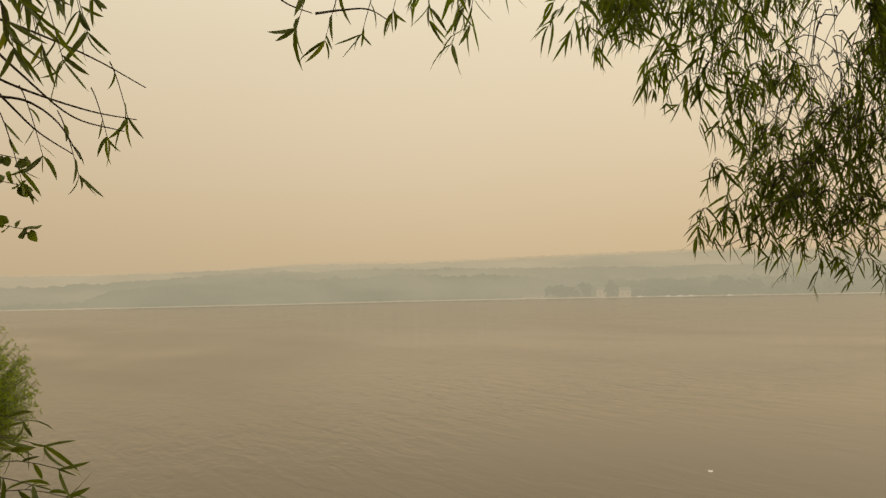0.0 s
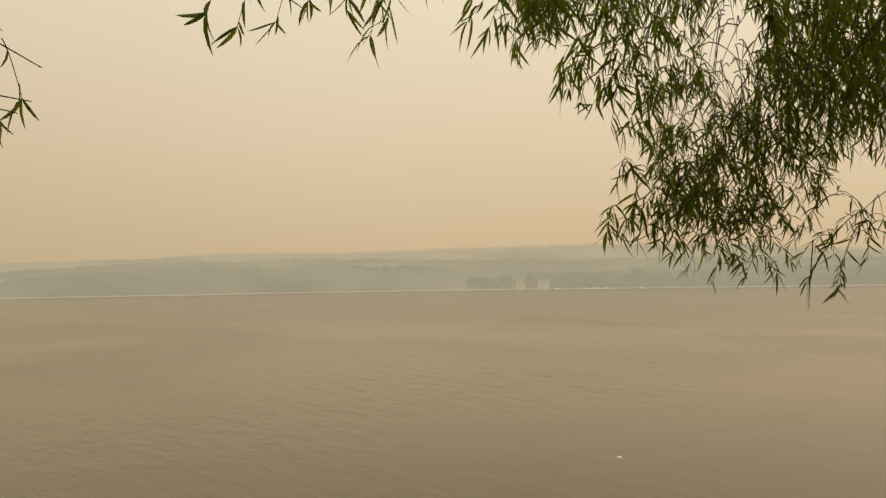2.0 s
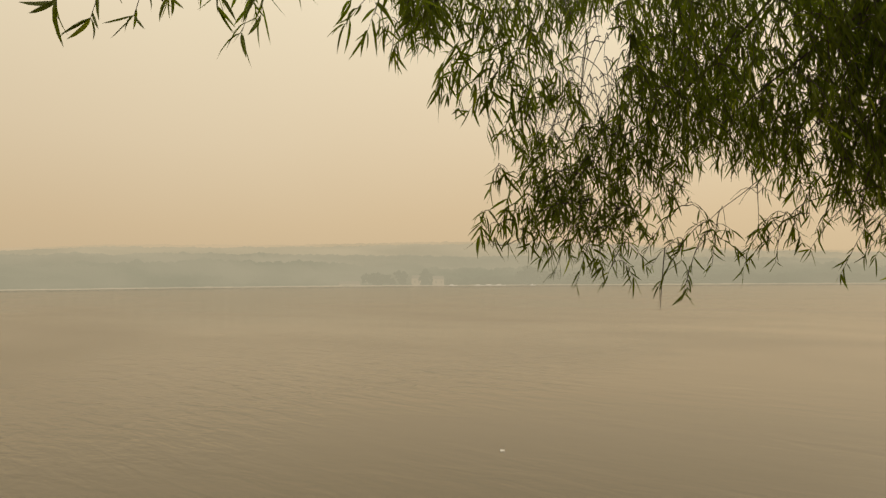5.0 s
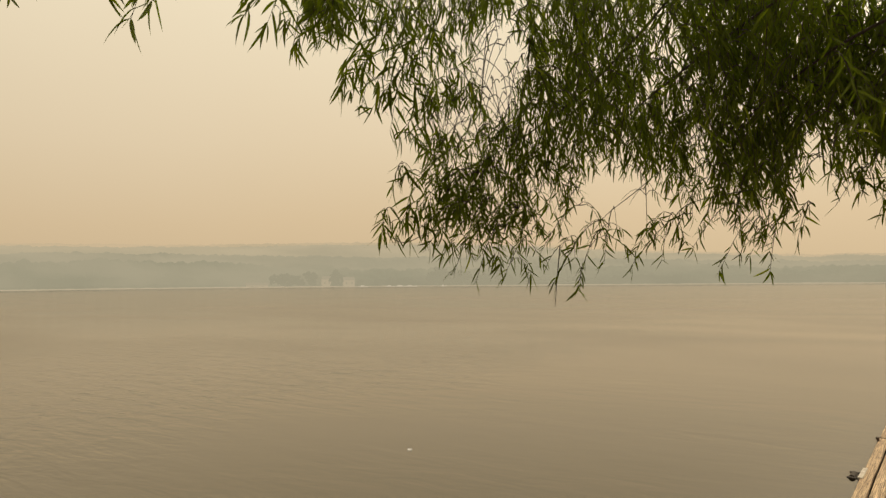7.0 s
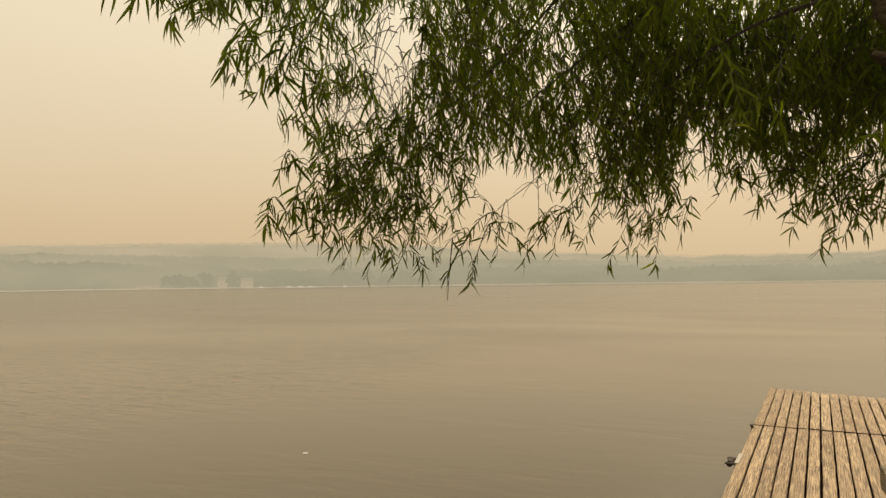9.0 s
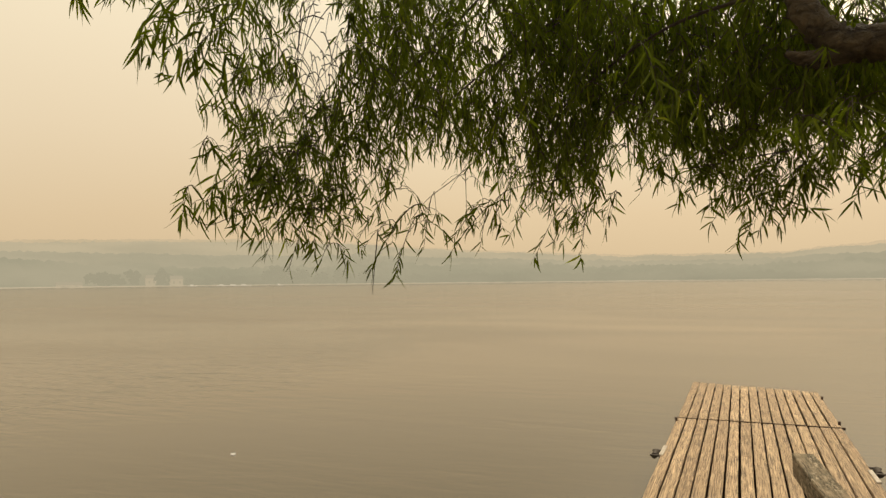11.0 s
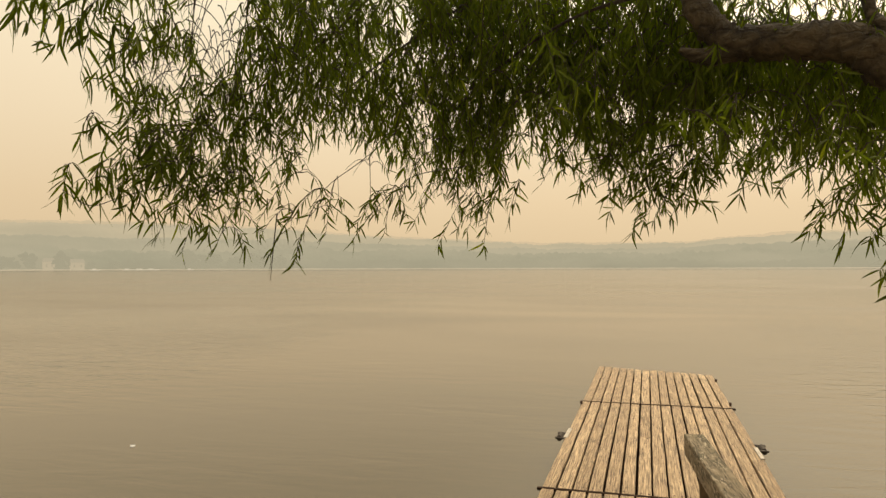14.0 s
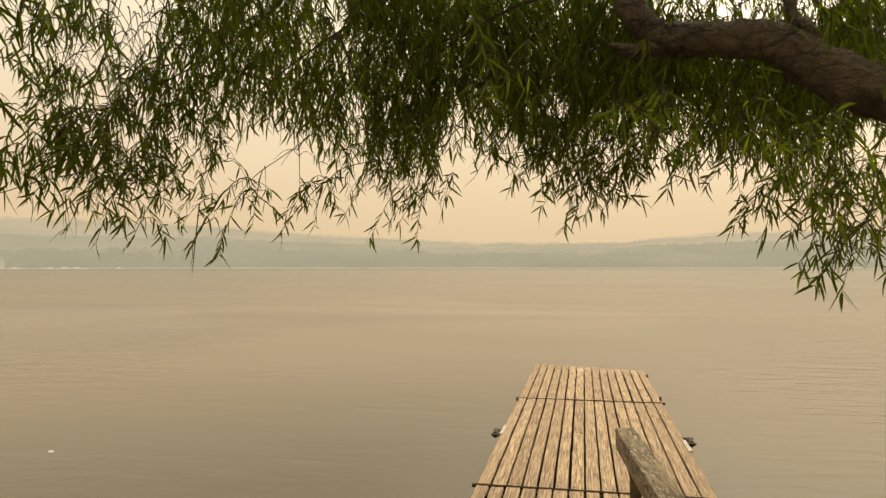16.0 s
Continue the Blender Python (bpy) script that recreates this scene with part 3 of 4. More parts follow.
def build_ramp():
    """The gangway from the bank to the dock, with one handrail."""
    ramp = thing("gangway", pose(0.75, 3, 0), "wooden gangway from the bank down to the dock", "gangway")
    inv = Matrix.Translation((-0.75, -3, 0))
    up = math.degrees(math.atan(0.164))
    for x in (-0.05, 0.95):
        part("beam", boxed((0.09, 3.75, 0.2), (x, 0.875, 0.632), (-up, 0, 0), 0.006), M_FRAME, ramp, at=inv)
    n = 26
    for k in range(n):
        y = -0.95 + 3.65 * k / (n - 1)
        part("tread", boxed((1.2, 0.138, 0.04), (0.45, y, 1.06 - 0.164 * (y + 0.95)), (-up, 0, random.uniform(-.5, .5)), 0.004), M_PLANK, ramp, at=inv)
    return ramp


build_ramp()


def build_handrail():
    rail = thing("handrail", pose(0.7, 3.9, DECK), "grey weathered wooden handrail standing on the dock", "handrail")
    inv = rail.matrix_world.inverted()
    tip, back = Vector((0.443, 6.33, 1.180)), Vector((0.787, 2.42, 1.228))
    d = back - tip
    yaw = math.degrees(math.atan2(-d.x, d.y))
    pit = math.degrees(math.asin(d.z / d.length))
    q = pose(*((tip + back) / 2), pit, 0, yaw)
    part("top_board", boxed((0.16, d.length, 0.042), (0, 0, -0.021), bevel=0.007), M_RAIL, rail, "worn grey-brown top board with pale flakes", at=inv @ q)
    part("side_board", boxed((0.038, d.length - 0.02, 0.13), bevel=0.005), M_RAIL, rail, at=inv @ q @ pose(0.060, 0, -0.108))
    for u in (0.12, 0.5, 0.86):
        c = tip + d * u
        h = c.z - 0.046 - DECK
        part("post", boxed((0.085, 0.085, h), (c.x + 0.01, c.y, DECK + h / 2 + 0.002), bevel=0.006), M_FRAME, rail, at=inv)


build_handrail()


# ---- the willow ----
EDGE = [(43.3, 5.2, 3.40, 0.13), (42.3, 9.2, 3.50, 0.17), (50.8, 20.2, 3.70, 0.25), (46.5, 18.1, 3.70, 0.30), (44.1, 15.5, 3.70, 0.25), (41.8, 13.4, 3.60, 0.20), (40.9, 8.2, 3.50, 0.25), (42.1, 5.0, 3.40, 0.25), (48.7, 20.8, 3.70, 0.25), (41.0, 4.7, 3.40, 0.20), (40.5, 6.9, 3.50, 0.25), (39.3, 4.1, 3.40, 0.25)]
OUTER = [(40.2, 12.6, 3.70, 0.30), (39.3, 9.6, 3.60, 0.30), (37.9, 3.6, 3.40, 0.30), (37.0, 1.3, 3.40, 0.35), (35.2, 0.3, 3.40, 0.40), (33.3, 2.4, 3.50, 0.30), (31.3, 3.6, 3.60, 0.35), (39.3, 6.0, 3.40, 0.30), (36.5, 5.0, 3.60, 0.35), (34.7, 5.0, 3.40, 0.35), (37.4, 7.8, 3.70, 0.30), (33.2, 6.4, 3.60, 0.40), (29.9, 6.4, 3.70, 0.35), (35.1, 8.3, 3.80, 0.35)]
MIDDLE = [(20.7, 4.8, 3.60, 0.25), (18.6, 4.3, 3.60, 0.30), (17.2, 3.4, 3.60, 0.30), (32.8, 1.2, 3.40, 0.25), (28.6, 0.7, 3.30, 0.30), (26.7, -0.0, 3.30, 0.35), (29.7, 3.1, 3.50, 0.30), (24.3, 2.3, 3.50, 0.30), (22.1, 2.0, 3.50, 0.30), (19.6, 2.5, 3.60, 0.30), (15.2, 1.5, 3.60, 0.35), (13.6, 2.8, 3.60, 0.25), (11.5, 1.4, 3.60, 0.35), (9.5, 3.8, 3.70, 0.25), (11.8, 4.6, 3.80, 0.30), (16.3, 5.4, 3.70, 0.30), (28.0, 5.0, 3.50, 0.30), (14.0, 5.1, 3.50, 0.30), (10.5, 5.4, 3.40, 0.35)]
INNER = [(6.9, 5.7, 3.60, 0.25), (3.9, 4.9, 3.60, 0.30), (1.6, 4.6, 3.60, 0.30), (-1.1, 2.6, 3.50, 0.40), (-3.1, 2.9, 3.50, 0.35), (1.5, 3.4, 3.60, 0.30), (-0.3, 1.8, 3.50, 0.40), (-1.8, 2.6, 3.50, 0.30), (-4.2, 4.3, 3.50, 0.30), (-8.0, 4.4, 3.40, 0.30), (-9.2, 5.2, 3.40, 0.25), (-6.2, 5.4, 3.60, 0.30), (-11.5, 6.9, 3.50, 0.25), (-14.4, 0.5, 3.50, 0.35), (-13.0, 3.9, 3.60, 0.30), (-17.0, -1.7, 3.40, 0.40), (-18.0, -2.1, 3.30, 0.40), (-19.4, -3.3, 3.10, 0.35), (-21.0, -0.1, 3.40, 0.40), (-21.6, 1.2, 3.50, 0.40), (-16.2, 0.9, 3.60, 0.35), (-19.3, -0.3, 3.60, 0.35)]
OVERHEAD = [(64.2, 20.4, 2.90, 0.35), (66.2, 22.2, 2.90, 0.25), (62.7, 21.9, 2.90, 0.25), (50.9, 19.8, 3.40, 0.35), (53.2, 21.2, 3.40, 0.30), (55.1, 21.7, 3.40, 0.25), (49.1, 21.4, 3.50, 0.30), (46.9, 16.7, 3.80, 0.30), (44.9, 15.2, 3.80, 0.25), (42.4, 13.4, 3.80, 0.30), (40.4, 12.4, 3.70, 0.30), (45.0, 18.5, 3.70, 0.30), (42.8, 16.5, 3.70, 0.30)]
NEAR = [(97.4, 19.5, 2.30, 0.30), (94.0, 19.0, 2.35, 0.25), (93.3, 17.8, 2.40, 0.22), (98.7, 17.0, 2.20, 0.30), (96.3, 16.4, 2.30, 0.25), (93.4, 20.0, 2.30, 0.25), (95.3, 15.5, 2.20, 0.28), (96.9, 18.4, 2.30, 0.30), (98.2, 15.7, 2.20, 0.30), (89.9, 12.6, 2.60, 0.16), (91.2, 11.1, 2.60, 0.14), (92.9, 8.3, 2.60, 0.18), (94.9, 9.4, 2.70, 0.20), (96.0, 7.4, 2.70, 0.22), (98.5, 19.1, 2.20, 0.30), (96.0, 20.0, 2.30, 0.25), (76.3, 19.5, 2.35, 0.22), (78.6, 20.2, 2.35, 0.25), (73.3, 20.2, 2.35, 0.20), (70.8, 22.0, 2.35, 0.20)]
SPROUT = [(93.5, -12.0, 2.50, 0.30), (94.2, -10.1, 2.40, 0.30), (95.1, -8.5, 2.40, 0.30), (96.6, -6.7, 2.30, 0.30), (97.3, -8.5, 2.30, 0.25), (96.0, -10.8, 2.30, 0.25)]
FRONT = [(-8.8, 6.5, 2.60, 0.20), (-7.6, 7.4, 2.60, 0.20), (-10.4, 6.1, 2.60, 0.20), (-6.3, 8.0, 2.70, 0.20), (-19.4, 1.2, 2.40, 0.25), (-21.0, 0.4, 2.30, 0.25), (-18.0, 2.5, 2.50, 0.25), (-15.9, 4.6, 2.60, 0.20), (-12.7, 5.9, 2.60, 0.20), (-14.5, 5.4, 2.60, 0.20), (2.1, 11.3, 2.70, 0.25), (4.8, 12.7, 2.70, 0.25), (15.2, 11.9, 2.80, 0.25), (7.1, 8.5, 2.80, 0.25)]
FILL = [(52.9, 23.8), (48.7, 20.8), (44.3, 19.2), (39.3, 14.6), (35.6, 9.7), (29.9, 8.3), (27.0, 8.7), (23.7, 8.2), (21.3, 7.2), (17.9, 6.4), (12.7, 6.0), (10.0, 6.8), (7.4, 8.2), (5.4, 7.6), (2.3, 6.7), (-1.0, 5.7), (-3.7, 6.3), (-7.5, 6.2), (-10.3, 7.3), (-13.4, 6.7), (-16.3, 3.3), (-19.7, 2.0), (-21.6, 3.1)]

willow = thing("willow_tree", pose(4.2, 1.6, 0.5), "large willow, leaning brown limb, drooping green branches over the water", "tree")
W_INV = willow.matrix_world.inverted()


def spline(points, n):
    """A smooth path through a few points."""
    p = np.asarray(points, float)
    q = np.vstack([2 * p[0] - p[1], p, 2 * p[-1] - p[-2]])
    out = []
    for k in range(1, len(q) - 2):
        for u in np.linspace(0, 1, n, endpoint=False):
            a, b, c, d = q[k - 1:k + 3]
            out.append(0.5 * (2 * b + (c - a) * u + (2 * a - 5 * b + 4 * c - d) * u * u + (3 * b - a - 3 * c + d) * u ** 3))
    out.append(p[-1])
    return np.array(out)


def limb(name, points, r0, r1, seg=14, n=8, label="", rough=0.10):
    rng = np.random.default_rng(len(points) * 7 + int(r0 * 1000))
    path = spline(points, n)
    v, f = tube(path, np.linspace(r0, r1, len(path)), seg, rough, rng)
    return part(name, mesh_of(name, v, [f], True), M_BARK, willow, label, at=W_INV)


def build_wood():
    limb("trunk", [(4.3, 1.4, 0.3), (4.0, 1.9, 1.4), (3.3, 2.6, 2.4), (2.5, 3.0, 2.86)], 0.30, 0.13, label="leaning furrowed grey-brown trunk")
    low = [(2.5, 3.0, 2.86), (1.75, 3.15, 3.02), polar(-19.5, 11.9, 3.4), polar(-15.5, 14.8, 3.4), polar(-11.5, 15.5, 3.4), polar(-8.4, 16.0, 3.4)]
    limb("limb", low, 0.122, 0.064, label="thick brown limb with furrowed bark", n=10)
    limb("limb", [polar(-9.2, 15.6, 3.4), polar(-7.3, 16.3, 3.4), polar(-5.8, 17.9, 3.42), polar(-4.8, 20.5, 3.5), polar(-3, 27, 3.7), polar(4, 34, 3.9)], 0.070, 0.05, label="upturned brown limb")
    limb("broken_stub", [polar(-8.4, 15.7, 3.4), polar(-6.2, 15.2, 3.36), polar(-4.9, 15.5, 3.34), polar(-4.0, 15.9, 3.34)], 0.055, 0.012, label="dark broken branch stub", n=4, rough=0.12)
    limb("limb", [polar(-18.5, 13.2, 3.4), polar(-17.6, 15.4, 3.42), polar(-16.4, 17.6, 3.5), polar(-16, 28, 3.7), polar(-10, 40, 4.0)], 0.03, 0.016, label="thin upright brown branch")
    # long thin boughs that carry the hanging shoots
    for k, pts in enumerate(([polar(4, 34, 3.9), polar(14, 27, 4.0), polar(24, 18, 3.9), polar(31, 13, 3.8), polar(38, 9.5, 3.7)],
                             [polar(-4.8, 20.5, 3.5), polar(4, 19, 3.6), polar(11, 15, 3.7), polar(15, 11, 3.7)],
                             [polar(4, 34, 3.9), polar(20, 34, 4.0), polar(38, 28, 4.0), polar(50, 22, 3.9)],
                             [polar(4, 34, 3.9), polar(30, 42, 3.6), polar(60, 38, 3.0), polar(76, 27, 2.5), polar(88, 24, 2.4)],
                             [polar(-3, 27, 3.7), polar(10, 22, 3.9), polar(20, 16, 3.8), polar(26, 11, 3.7)],
                             [polar(-16, 28, 3.7), polar(-18, 18, 3.9), polar(-19, 10, 3.8)])):
        path = spline(pts, 10)
        v, f = tube(path, np.linspace(0.010, 0.0025, len(path)), 6)
        part("bough", mesh_of("bough", v, [f], True), M_TWIG, willow, at=W_INV)


build_wood()


def tassel_spray(name, rows, seed, size=0.076, shoots=5, step=0.016, lean=(0.1, 0.9), raised=0.035):
    """Leafy hanging shoots: each row gives a tip (bearing, elevation, distance) and a length."""
    rng = np.random.default_rng(seed)
    g, tw = Gather(), Gather()
    for az, el, d, ln in rows:
        tip = polar(az, el, d) + np.array([0, 0, raised])
        right = np.array([math.cos(radians(az)), math.sin(radians(az)), 0])
        away = rng.uniform(*lean) * ln
        base = tip + right * away + np.array([rng.uniform(-.12, .12), rng.uniform(-.12, .12), ln * rng.uniform(0.7, 1.1)])
        main = shoot_path(base, tip, 0.2 * ln)
        v, f = tube(main, np.linspace(0.0034, 0.0012, len(main)), 3)
        tw.add(v, f)
        g.add(*blades(rng, *keep(rng, *leaves_on(rng, main, step, size, 0.1, 1.15, 0.42, 3)), 0.4))
        for k in range(shoots - 1):
            s = rng.uniform(0.0, 0.8)
            p, t = along(main, np.array([s]))
            l2 = ln * rng.uniform(0.35, 0.75)
            turn = rng.uniform(0, 6.283)
            end = p[0] + l2 * np.array([math.cos(turn) * 0.75, math.sin(turn) * 0.75, rng.uniform(-0.75, 0.05)])
            end[2] = max(end[2], tip[2] + rng.uniform(-0.02, 0.1))
            side = shoot_path(p[0], end, 0.25 * l2, 6)
            v, f = tube(side, np.linspace(0.0022, 0.001, len(side)), 3)
            tw.add(v, f)
            g.add(*blades(rng, *keep(rng, *leaves_on(rng, side, step, size * 0.95, 0.15, 1.15, 0.42, 3)), 0.4))
    part("spray_wood", tw.mesh("spray_wood"), M_TWIG, willow, at=W_INV)["kind"] = "stuff"
    part(name, g.mesh(name), M_LEAF, willow, "narrow lance-shaped green willow leaves", at=W_INV)["kind"] = "stuff"


tassel_spray("foliage", EDGE, 20, shoots=5, size=0.086, lean=(0.5, 1.3), raised=0.0)
tassel_spray("foliage", OUTER, 21, shoots=12, size=0.071)
tassel_spray("foliage", MIDDLE, 22, shoots=4, size=0.062, raised=0.0)
tassel_spray("foliage", INNER, 23, shoots=11, size=0.070)
tassel_spray("foliage", OVERHEAD, 24, shoots=4, size=0.11, step=0.022)
# leaves close by, hanging in front of the limb
tassel_spray("foliage", FRONT, 25, shoots=4, size=0.070, lean=(-0.4, 0.4))


def clumped(az, el, seed):
    """How leafy the canopy is there, 0 to 1: boughs with gaps between them."""
    return 0.5 + 0.9 * noise.noise((az * 0.11, el * 0.16, seed)) + 0.5 * noise.noise((az * 0.3, el * 0.4, seed + 5))


def canopy_fill(seed, count, top, d0, d1, step, size, az0, az1, power, gaps=0.45, floor=None, fade=0.0):
    """The inner mass of hanging shoots above the fringe."""
    rng = np.random.default_rng(seed)
    g, tw = Gather(), Gather()
    k = 0
    while k < count:
        az = rng.uniform(az0, az1)
        lo = interp(az, FILL)
        if az < -21.6:
            lo = 3.0 + (az + 21.6) * 0.1
        lo = lo if floor is None else floor
        el = lo + (top - lo) * rng.uniform(0, 1) ** power
        if clumped(az, el, 3.0) < rng.uniform(0, gaps) + gaps * max(0, (az - 25) / 25):
            continue
        if fade and az > az1 - fade and rng.uniform() > (az1 - az) / fade:
            continue
        if az < -8 and 15 < el < 24 and rng.uniform() < 0.72:
            continue
        k += 1
        d = rng.uniform(d0, d1)
        ln = rng.uniform(0.22, 0.5)
        tip = polar(az, el, d) + np.array([0, 0, 0.06])
        turn = rng.uniform(0, 6.283)
        out = rng.uniform(0.2, 0.9) * ln
        base = tip + np.array([out * math.cos(turn), out * math.sin(turn), ln * rng.uniform(0.5, 1.0)])
        main = shoot_path(base, tip, 0.22 * ln, 7)
        v, f = tube(main, np.linspace(0.004, 0.0012, len(main)), 3)
        tw.add(v, f)
        g.add(*blades(rng, *keep(rng, *leaves_on(rng, main, step, size, 0.05, 0.95, 0.62, 2)), 0.45))
    part("spray_wood", tw.mesh("spray_wood"), M_TWIG, willow, at=W_INV)["kind"] = "stuff"
    part("foliage", g.mesh("foliage"), M_LEAF, willow, "dense shaded green willow leaves", at=W_INV)["kind"] = "stuff"


canopy_fill(31, 1000, 24, 3.4, 4.6, 0.0155, 0.070, -26, 50, 0.9, 0.62)
canopy_fill(32, 1200, 26, 3.6, 5.6, 0.0155, 0.076, -28, 37, 0.85, 0.5, fade=28.0)
canopy_fill(35, 400, 14, 3.3, 5.0, 0.0155, 0.070, -24, 5, 0.8, 0.2)
canopy_fill(36, 120, 15, 3.3, 4.3, 0.0155, 0.066, 9.5, 15.5, 1.0, 0.1, 5.4)
canopy_fill(38, 75, 13.0, 3.4, 4.2, 0.0165, 0.068, 27, 38.5, 1.0, 0.1, 5.4)
canopy_fill(37, 130, 14, 3.5, 5.0, 0.0155, 0.070, -9, 1, 0.9, 0.1)
# unseen foliage overhead, added to keep sky light off the leaves below
canopy_fill(33, 330, 62, 3.4, 5.2, 0.022, 0.12, -45, 44, 0.8, 0.2, 25)
canopy_fill(34, 130, 80, 2.8, 4.2, 0.016, 0.12, -45, 60, 0.8, 0.1, 30)


# ---- near sprigs, leaf by leaf ----
def leaf_meshes(prefix, n, seed):
    rng = np.random.default_rng(seed)
    out = []
    for k in range(n):
        v, q, t = blades(rng, np.zeros((1, 3)), np.array([[0, 1.0, 0]]), np.array([1.0]), np.array([rng.uniform(0.115, 0.165)]), rng.uniform(0.02, 0.3))
        me = mesh_of(prefix, v, [q, t], True)
        me.materials.append(M_LEAF_ONE)
        out.append(me)
    return out


LEAF_SHAPES = leaf_meshes("leaf", 6, 5)


def sprig(rng, owner, inv, path, size, step, down, spread=0.7, bare=0.25):
    v, f = tube(path, np.linspace(0.0021, 0.0010, len(path)), 5)
    tw = part("sprig", mesh_of("sprig", v, [f], True), M_TWIG, owner, at=inv)
    p, d, ln, wd = leaves_on(rng, path, step, size, bare, spread, down)
    for k in range(len(p)):
        q = Vector(d[k]).to_track_quat("Y", "Z")
        m = Matrix.LocRotScale(Vector(p[k]), q @ Euler((0, rng.uniform(-1.5, 1.5), 0)).to_quaternion(), Vector((ln[k],) * 3))
        part("leaf", LEAF_SHAPES[int(rng.integers(len(LEAF_SHAPES)))], M_LEAF_ONE, tw, at=m)


def near_sprigs():
    rng = np.random.default_rng(77)
    for az, el, d, ln in NEAR:
        tip = polar(az, el, d) + np.array([0, 0, 0.06])
        away = -1 if az < 82 else 1
        a = radians(az)
        base = tip + np.array([-math.cos(a), -math.sin(a), 0]) * 0.35 * ln * away + np.array([0, 0, ln * 1.1])
        main = shoot_path(base, tip, 0.1 * ln, 7)
        sprig(rng, willow, W_INV, main, 0.104, 0.022, 0.42, 1.0)
    # bare twigs reaching out over the water
    for a0, e0, a1, e1, sag in ((101, 19.2, 89.1, 16.1, .02), (101, 16.2, 89.6, 13.8, -.02), (98.6, 14.2, 93.1, 10.7, .03), (100, 17.9, 90.4, 12.9, -.01), (99.6, 15.4, 93.6, 11.0, -.02), (83, 25, 77, 22.8, .0), (77.2, 22.8, 70.4, 22.6, .02)):
        p0, p1 = polar(a0, e0, 2.35), polar(a1, e1, 2.5)
        wob = np.cumsum(rng.standard_normal((3, 3)) * 0.012, axis=0)
        path = spline([p0, p0 + (p1 - p0) * 0.3 + wob[0] + np.array([0, 0, sag]), p0 + (p1 - p0) * 0.65 + wob[1] + np.array([0, 0, sag]), p1], 6)
        v, f = tube(path, np.linspace(0.0042, 0.0016, len(path)), 5)
        part("bare_twig", mesh_of("bare_twig", v, [f], True), M_TWIG, willow, at=W_INV)


near_sprigs()


def hanging_twigs():
    """Leafless threads and an arching twig at the canopy's lower edge."""
    for pts in ([polar(28.0, 4.0, 3.3), polar(28.3, 1.0, 3.3), polar(28.5, -1.3, 3.3)],
                [polar(16.0, 13.5, 3.7), polar(18.5, 10.8, 3.65), polar(21.5, 8.3, 3.6), polar(24.0, 6.4, 3.55), polar(25.6, 4.4, 3.5)],
                [polar(33.0, 7.0, 3.5), polar(39.0, 5.2, 3.45), polar(41.5, 4.3, 3.4), polar(43.4, 5.4, 3.4)],
                [polar(-4.0, 9.0, 3.5), polar(4.0, 8.2, 3.6), polar(7.5, 8.8, 3.6)],
                [polar(12.5, 8.0, 3.6), polar(17.5, 7.0, 3.6), polar(19.2, 4.6, 3.6)]):
        path = spline(pts, 7)
        v, f = tube(path, np.linspace(0.0032, 0.0014, len(path)), 5)
        part("bare_twig", mesh_of("bare_twig", v, [f], True), M_TWIG, willow, at=W_INV)


hanging_twigs()


def build_sprout():
    rng = np.random.default_rng(91)
    sap = thing("willow_sapling", pose(-2.75, -1.0, 0.6), "young willow shoots leaning out from the bank", "sapling")
    inv = sap.matrix_world.inverted()
    root = np.array([-2.75, -1.0, 0.6])
    for az, el, d, ln in SPROUT:
        tip = polar(az, el, d)
        mid = tip + np.array([-0.10, -0.25, -0.12 * ln])
        stem = spline([root, root * 0.5 + mid * 0.5 + np.array([-.1, -.05, 0.1]), mid], 6)
        v, f = tube(stem, np.linspace(0.008, 0.003, len(stem)), 5)
        part("stem", mesh_of("stem", v, [f], True), M_TWIG, sap, at=inv)
        sprig(rng, sap, inv, shoot_path(mid, tip, 0.05, 6), 0.095, 0.026, 0.15, 0.9, 0.1)


build_sprout()


def build_shrub():
    """A rounded yellow-green shrub on the bank."""
    rng = np.random.default_rng(51)
    o = thing("shrub", pose(-10.9, -1.55, 0.4), "bushy yellow-green willow shrub at the water's edge", "shrub")
    inv = o.matrix_world.inverted()
    g, tw = Gather(), Gather()
    c = np.array([-10.9, -1.02, 1.38])
    for k in range(1500):
        u = rng.standard_normal(3)
        u /= np.linalg.norm(u)
        tip = c + u * np.array([1.1, 1.0, 1.15]) * rng.uniform(0.6, 1.08)
        base = c + (tip - c) * 0.55 + np.array([0, 0, -0.25])
        path = shoot_path(base, tip, 0.05, 5)
        v, f = tube(path, np.linspace(0.006, 0.002, 5), 3)
        tw.add(v, f)
        g.add(*blades(rng, *leaves_on(rng, path, 0.014, 0.062, 0.1, 1.1, 0.1), 0.15))
    part("spray_wood", tw.mesh("spray_wood"), M_TWIG, o, at=inv)["kind"] = "stuff"
    part("foliage", g.mesh("foliage"), M_SHRUB, o, at=inv)["kind"] = "stuff"
    for k in range(7):
        a = k * 0.9
        path = spline([(-10.9 + .1 * math.cos(a), -1.55 + .1 * math.sin(a), 0.2), (-10.9 + .3 * math.cos(a), -1.25 + .3 * math.sin(a), 0.8), (-10.9 + .6 * math.cos(a), -1.02 + .6 * math.sin(a), 1.5)], 4)
        v, f = tube(path, np.linspace(0.025, 0.01, len(path)), 6)
        part("stem", mesh_of("stem", v, [f], True), M_TWIG, o, at=inv)


build_shrub()


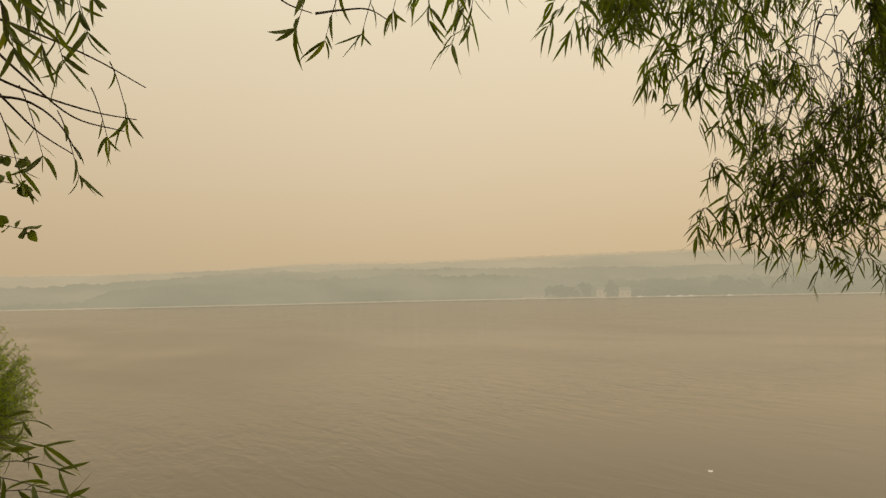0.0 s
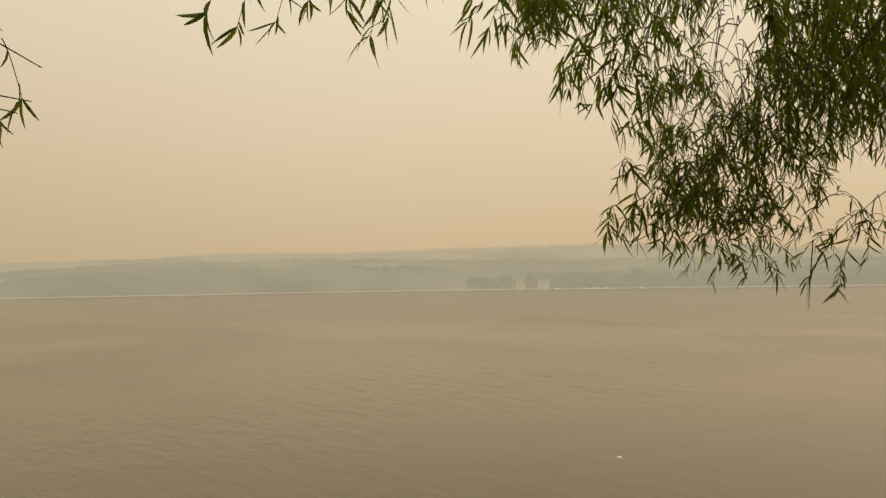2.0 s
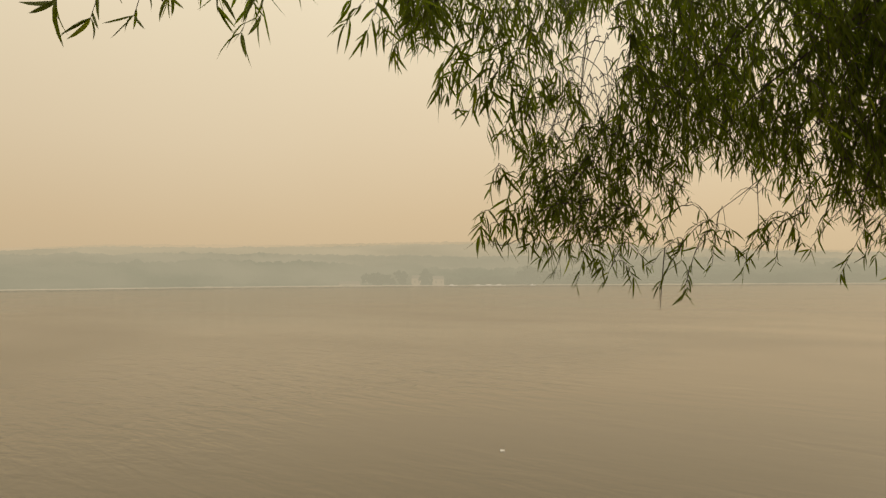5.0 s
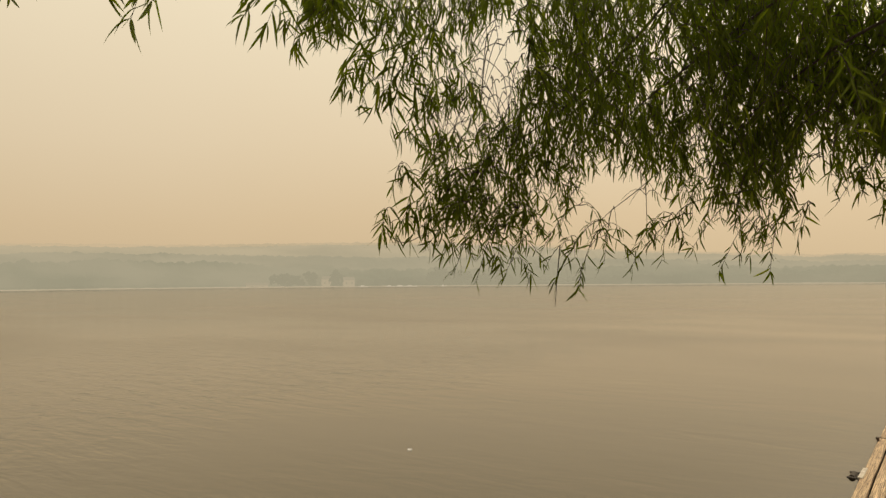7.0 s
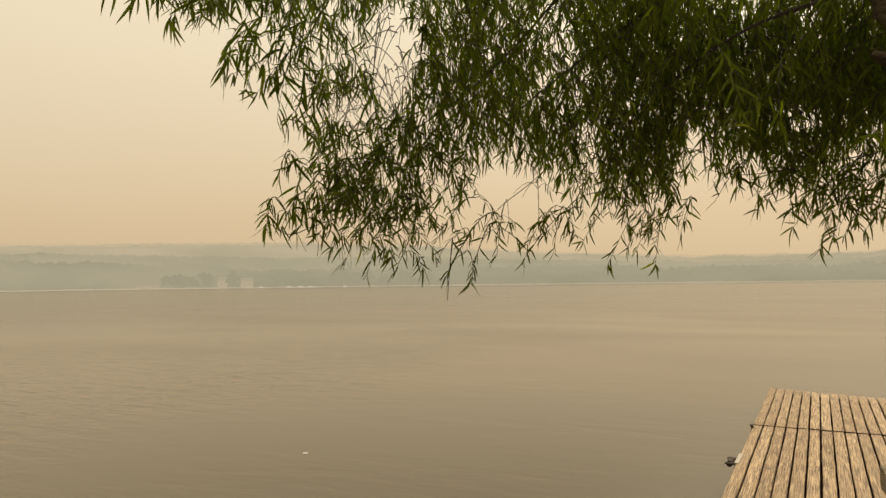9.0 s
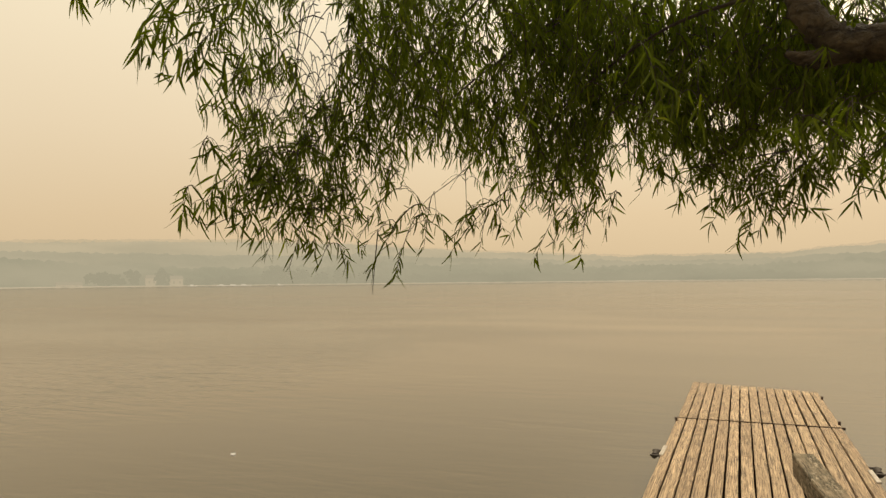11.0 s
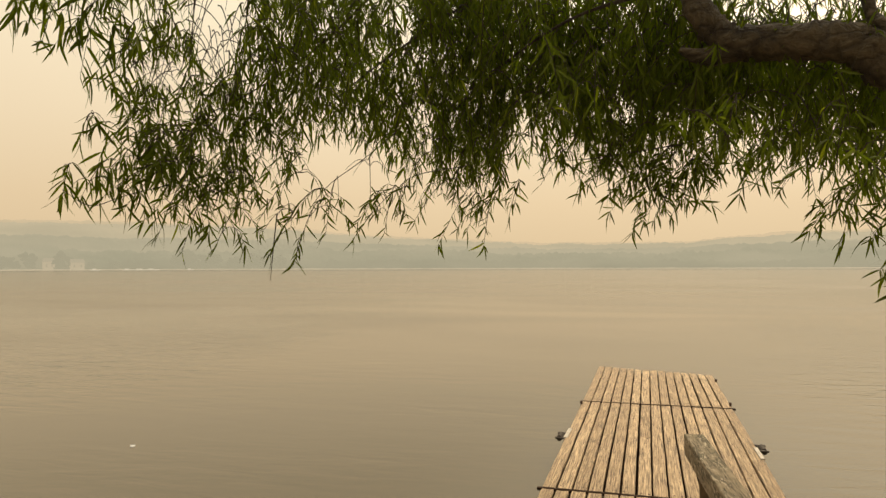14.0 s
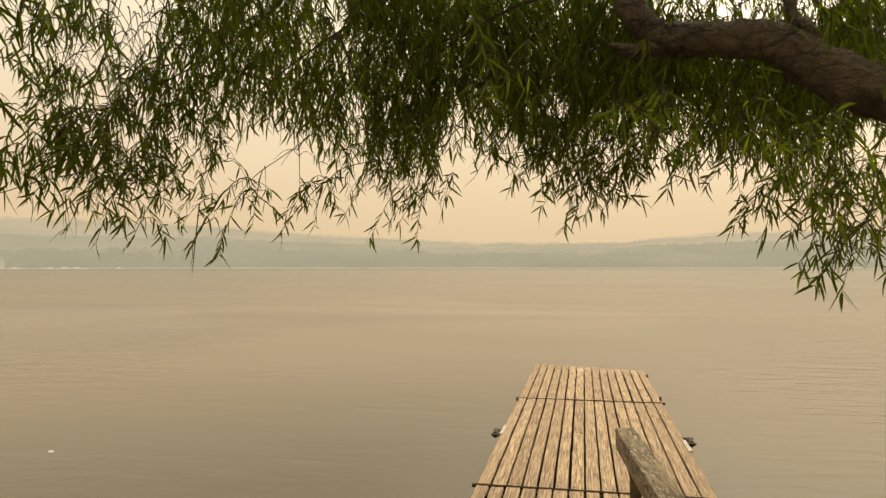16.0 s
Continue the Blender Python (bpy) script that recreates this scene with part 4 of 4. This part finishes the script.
def build_poplar():
    """Broad-leaved sapling whose leaves reach into view beside the willow's twigs."""
    rng = np.random.default_rng(61)
    o = thing("poplar_sapling", pose(-4.3, -1.0, 0.6), "young poplar with small broad toothed green leaves", "sapling")
    inv = o.matrix_world.inverted()
    stem = spline([(-4.3, -1.0, 0.55), (-4.25, -0.75, 1.6), (-4.3, -0.45, 2.6), (-4.2, -0.3, 3.4)], 6)
    v, f = tube(stem, np.linspace(0.02, 0.006, len(stem)), 6)
    part("stem", mesh_of("stem", v, [f], True), M_TWIG, o, at=inv)
    ang = np.linspace(0, 2 * np.pi, 13)[:-1]
    rad = np.array([0.62, 0.5, 0.46, 0.5, 0.47, 0.5, 0.30, 0.5, 0.47, 0.5, 0.46, 0.5])
    rim = np.stack([rad * np.sin(ang), 0.5 + rad * np.cos(ang), 0.05 * np.cos(3 * ang)], 1)
    base = np.vstack([[0, 0.45, -0.04], rim])
    me = mesh_of("leaf", base, [np.array([[0, k + 1, (k + 1) % 12 + 1] for k in range(12)])])
    me.materials.append(M_LEAF_ONE)
    for az, el, n in ((93.6, 5.6, 9), (94.0, 8.6, 12), (93.6, 10.3, 9)):
        tip = polar(az, el, 4.2)
        path = shoot_path(tip + np.array([-0.1, -0.5, 0.05]), tip, 0.02, 6)
        v, f = tube(path, np.linspace(0.004, 0.0015, 6), 4)
        tw = part("sprig", mesh_of("sprig", v, [f], True), M_TWIG, o, at=inv)
        p, t = along(path, rng.uniform(0.45, 1, n))
        for k in range(n):
            d = rng.standard_normal(3) + np.array([0, 0.3, -0.6])
            m = Matrix.LocRotScale(Vector(p[k]), Vector(d).to_track_quat("Y", "Z") @ Euler((0, rng.uniform(-1.5, 1.5), 0)).to_quaternion(), Vector((rng.uniform(0.05, 0.08),) * 3))
            part("leaf", me, M_LEAF_ONE, tw, at=m)


build_poplar()


def build_scrap():
    bm = bmesh.new()
    bmesh.ops.create_grid(bm, x_segments=6, y_segments=4, size=1)
    for v in bm.verts:
        x, y = v.co.x, v.co.y
        v.co = (x * 0.034, y * 0.014 * (1 - 0.4 * x * x), 0.013 + 0.009 * y + 0.006 * x * x)
    bmesh.ops.solidify(bm, geom=bm.faces[:], thickness=0.003)
    tagged(part("floating_scrap", bm, M_SCRAP, at=pose(-7.05, 8.54, 0.0, 0, 0, 39)), "small white curled scrap floating on the lake", "litter")


build_scrap()


# ---- deck boards and nails, last ----
def deck_boards():
    rng = random.Random(5)
    n = 15
    pitch = (DOCK_R - DOCK_L) / n
    meshes = {}

    def plank(w, ln, kind):
        """A board with rounded arrises and a slightly cupped, uneven top."""
        key = (round(w, 3), round(ln, 2), kind)
        if key not in meshes:
            bm = bmesh.new()
            r2 = random.Random(kind * 31 + 7)
            sl = [-ln / 2 + ln * k / 6 for k in range(7)]
            rows = []
            for y in sl:
                dx = r2.uniform(-0.004, 0.004)
                rows.append([bm.verts.new((x + dx, y, z)) for x, z in ((-w / 2, -0.038), (-w / 2, -0.005), (-w / 2 + 0.006, 0.0), (0, -0.0025), (w / 2 - 0.006, 0.0), (w / 2, -0.005), (w / 2, -0.038))])
            for a, b in zip(rows, rows[1:]):
                for k in range(6):
                    bm.faces.new((a[k], a[k + 1], b[k + 1], b[k]))
            bm.faces.new(rows[0][::-1])
            bm.faces.new(rows[-1])
            bmesh.ops.recalc_face_normals(bm, faces=bm.faces[:])
            me = bpy.data.meshes.new("plank")
            bm.to_mesh(me)
            bm.free()
            me.materials.append(M_PLANK)
            meshes[key] = me
        return meshes[key]

    nail = bpy.data.meshes.new("nail")
    bm = cyl(bmesh.new(), 0.0075, 0.0075, (0, 0, -0.004), (0, 0, 0.002), 8)
    bm.to_mesh(nail)
    bm.free()
    nail.materials.append(M_RUST)
    inv = Matrix.Translation((-0.19, -9, 0))
    for s, (y0, y1) in enumerate(SECTIONS):
        for k in range(n):
            x = DOCK_L + pitch * (k + 0.5)
            cuts = [y0, y1 + (skew(x) if s == 0 else 0.0)]
            if s == 1 and k == 6:
                cuts = [y0, 9.42, y1]
            if s == 1 and k in (11, 12):
                cuts = [y0, 8.9 + 0.5 * (k - 11), y1]
            for a, b in zip(cuts, cuts[1:]):
                ln = b - a - (0.006 if len(cuts) == 2 else 0.02) + (rng.uniform(-0.03, 0.035) if len(cuts) == 2 else 0) * (s == 0)
                c = (a + b) / 2 + (ln - (b - a)) * 0.5 * (s == 0)
                me = plank(pitch - rng.choice((0.020, 0.025, 0.031)), ln, rng.randrange(3))
                m = inv @ pose(x + rng.uniform(-.002, .002), c, DECK + rng.uniform(-0.003, 0.003), 0, rng.uniform(-0.8, 0.8), rng.uniform(-0.06, 0.06))
                part("plank", me, M_PLANK, dock, at=m)
            for y in (y0 + 0.06, (y0 + y1) / 2, y1 - 0.06):
                for dx in (-0.035, 0.035):
                    if rng.random() < 0.55 and s < 2:
                        part("nail", nail, M_RUST, dock, at=inv @ pose(x + dx + rng.uniform(-.006, .006), y + rng.uniform(-.015, .015), DECK + 0.001))


deck_boards()
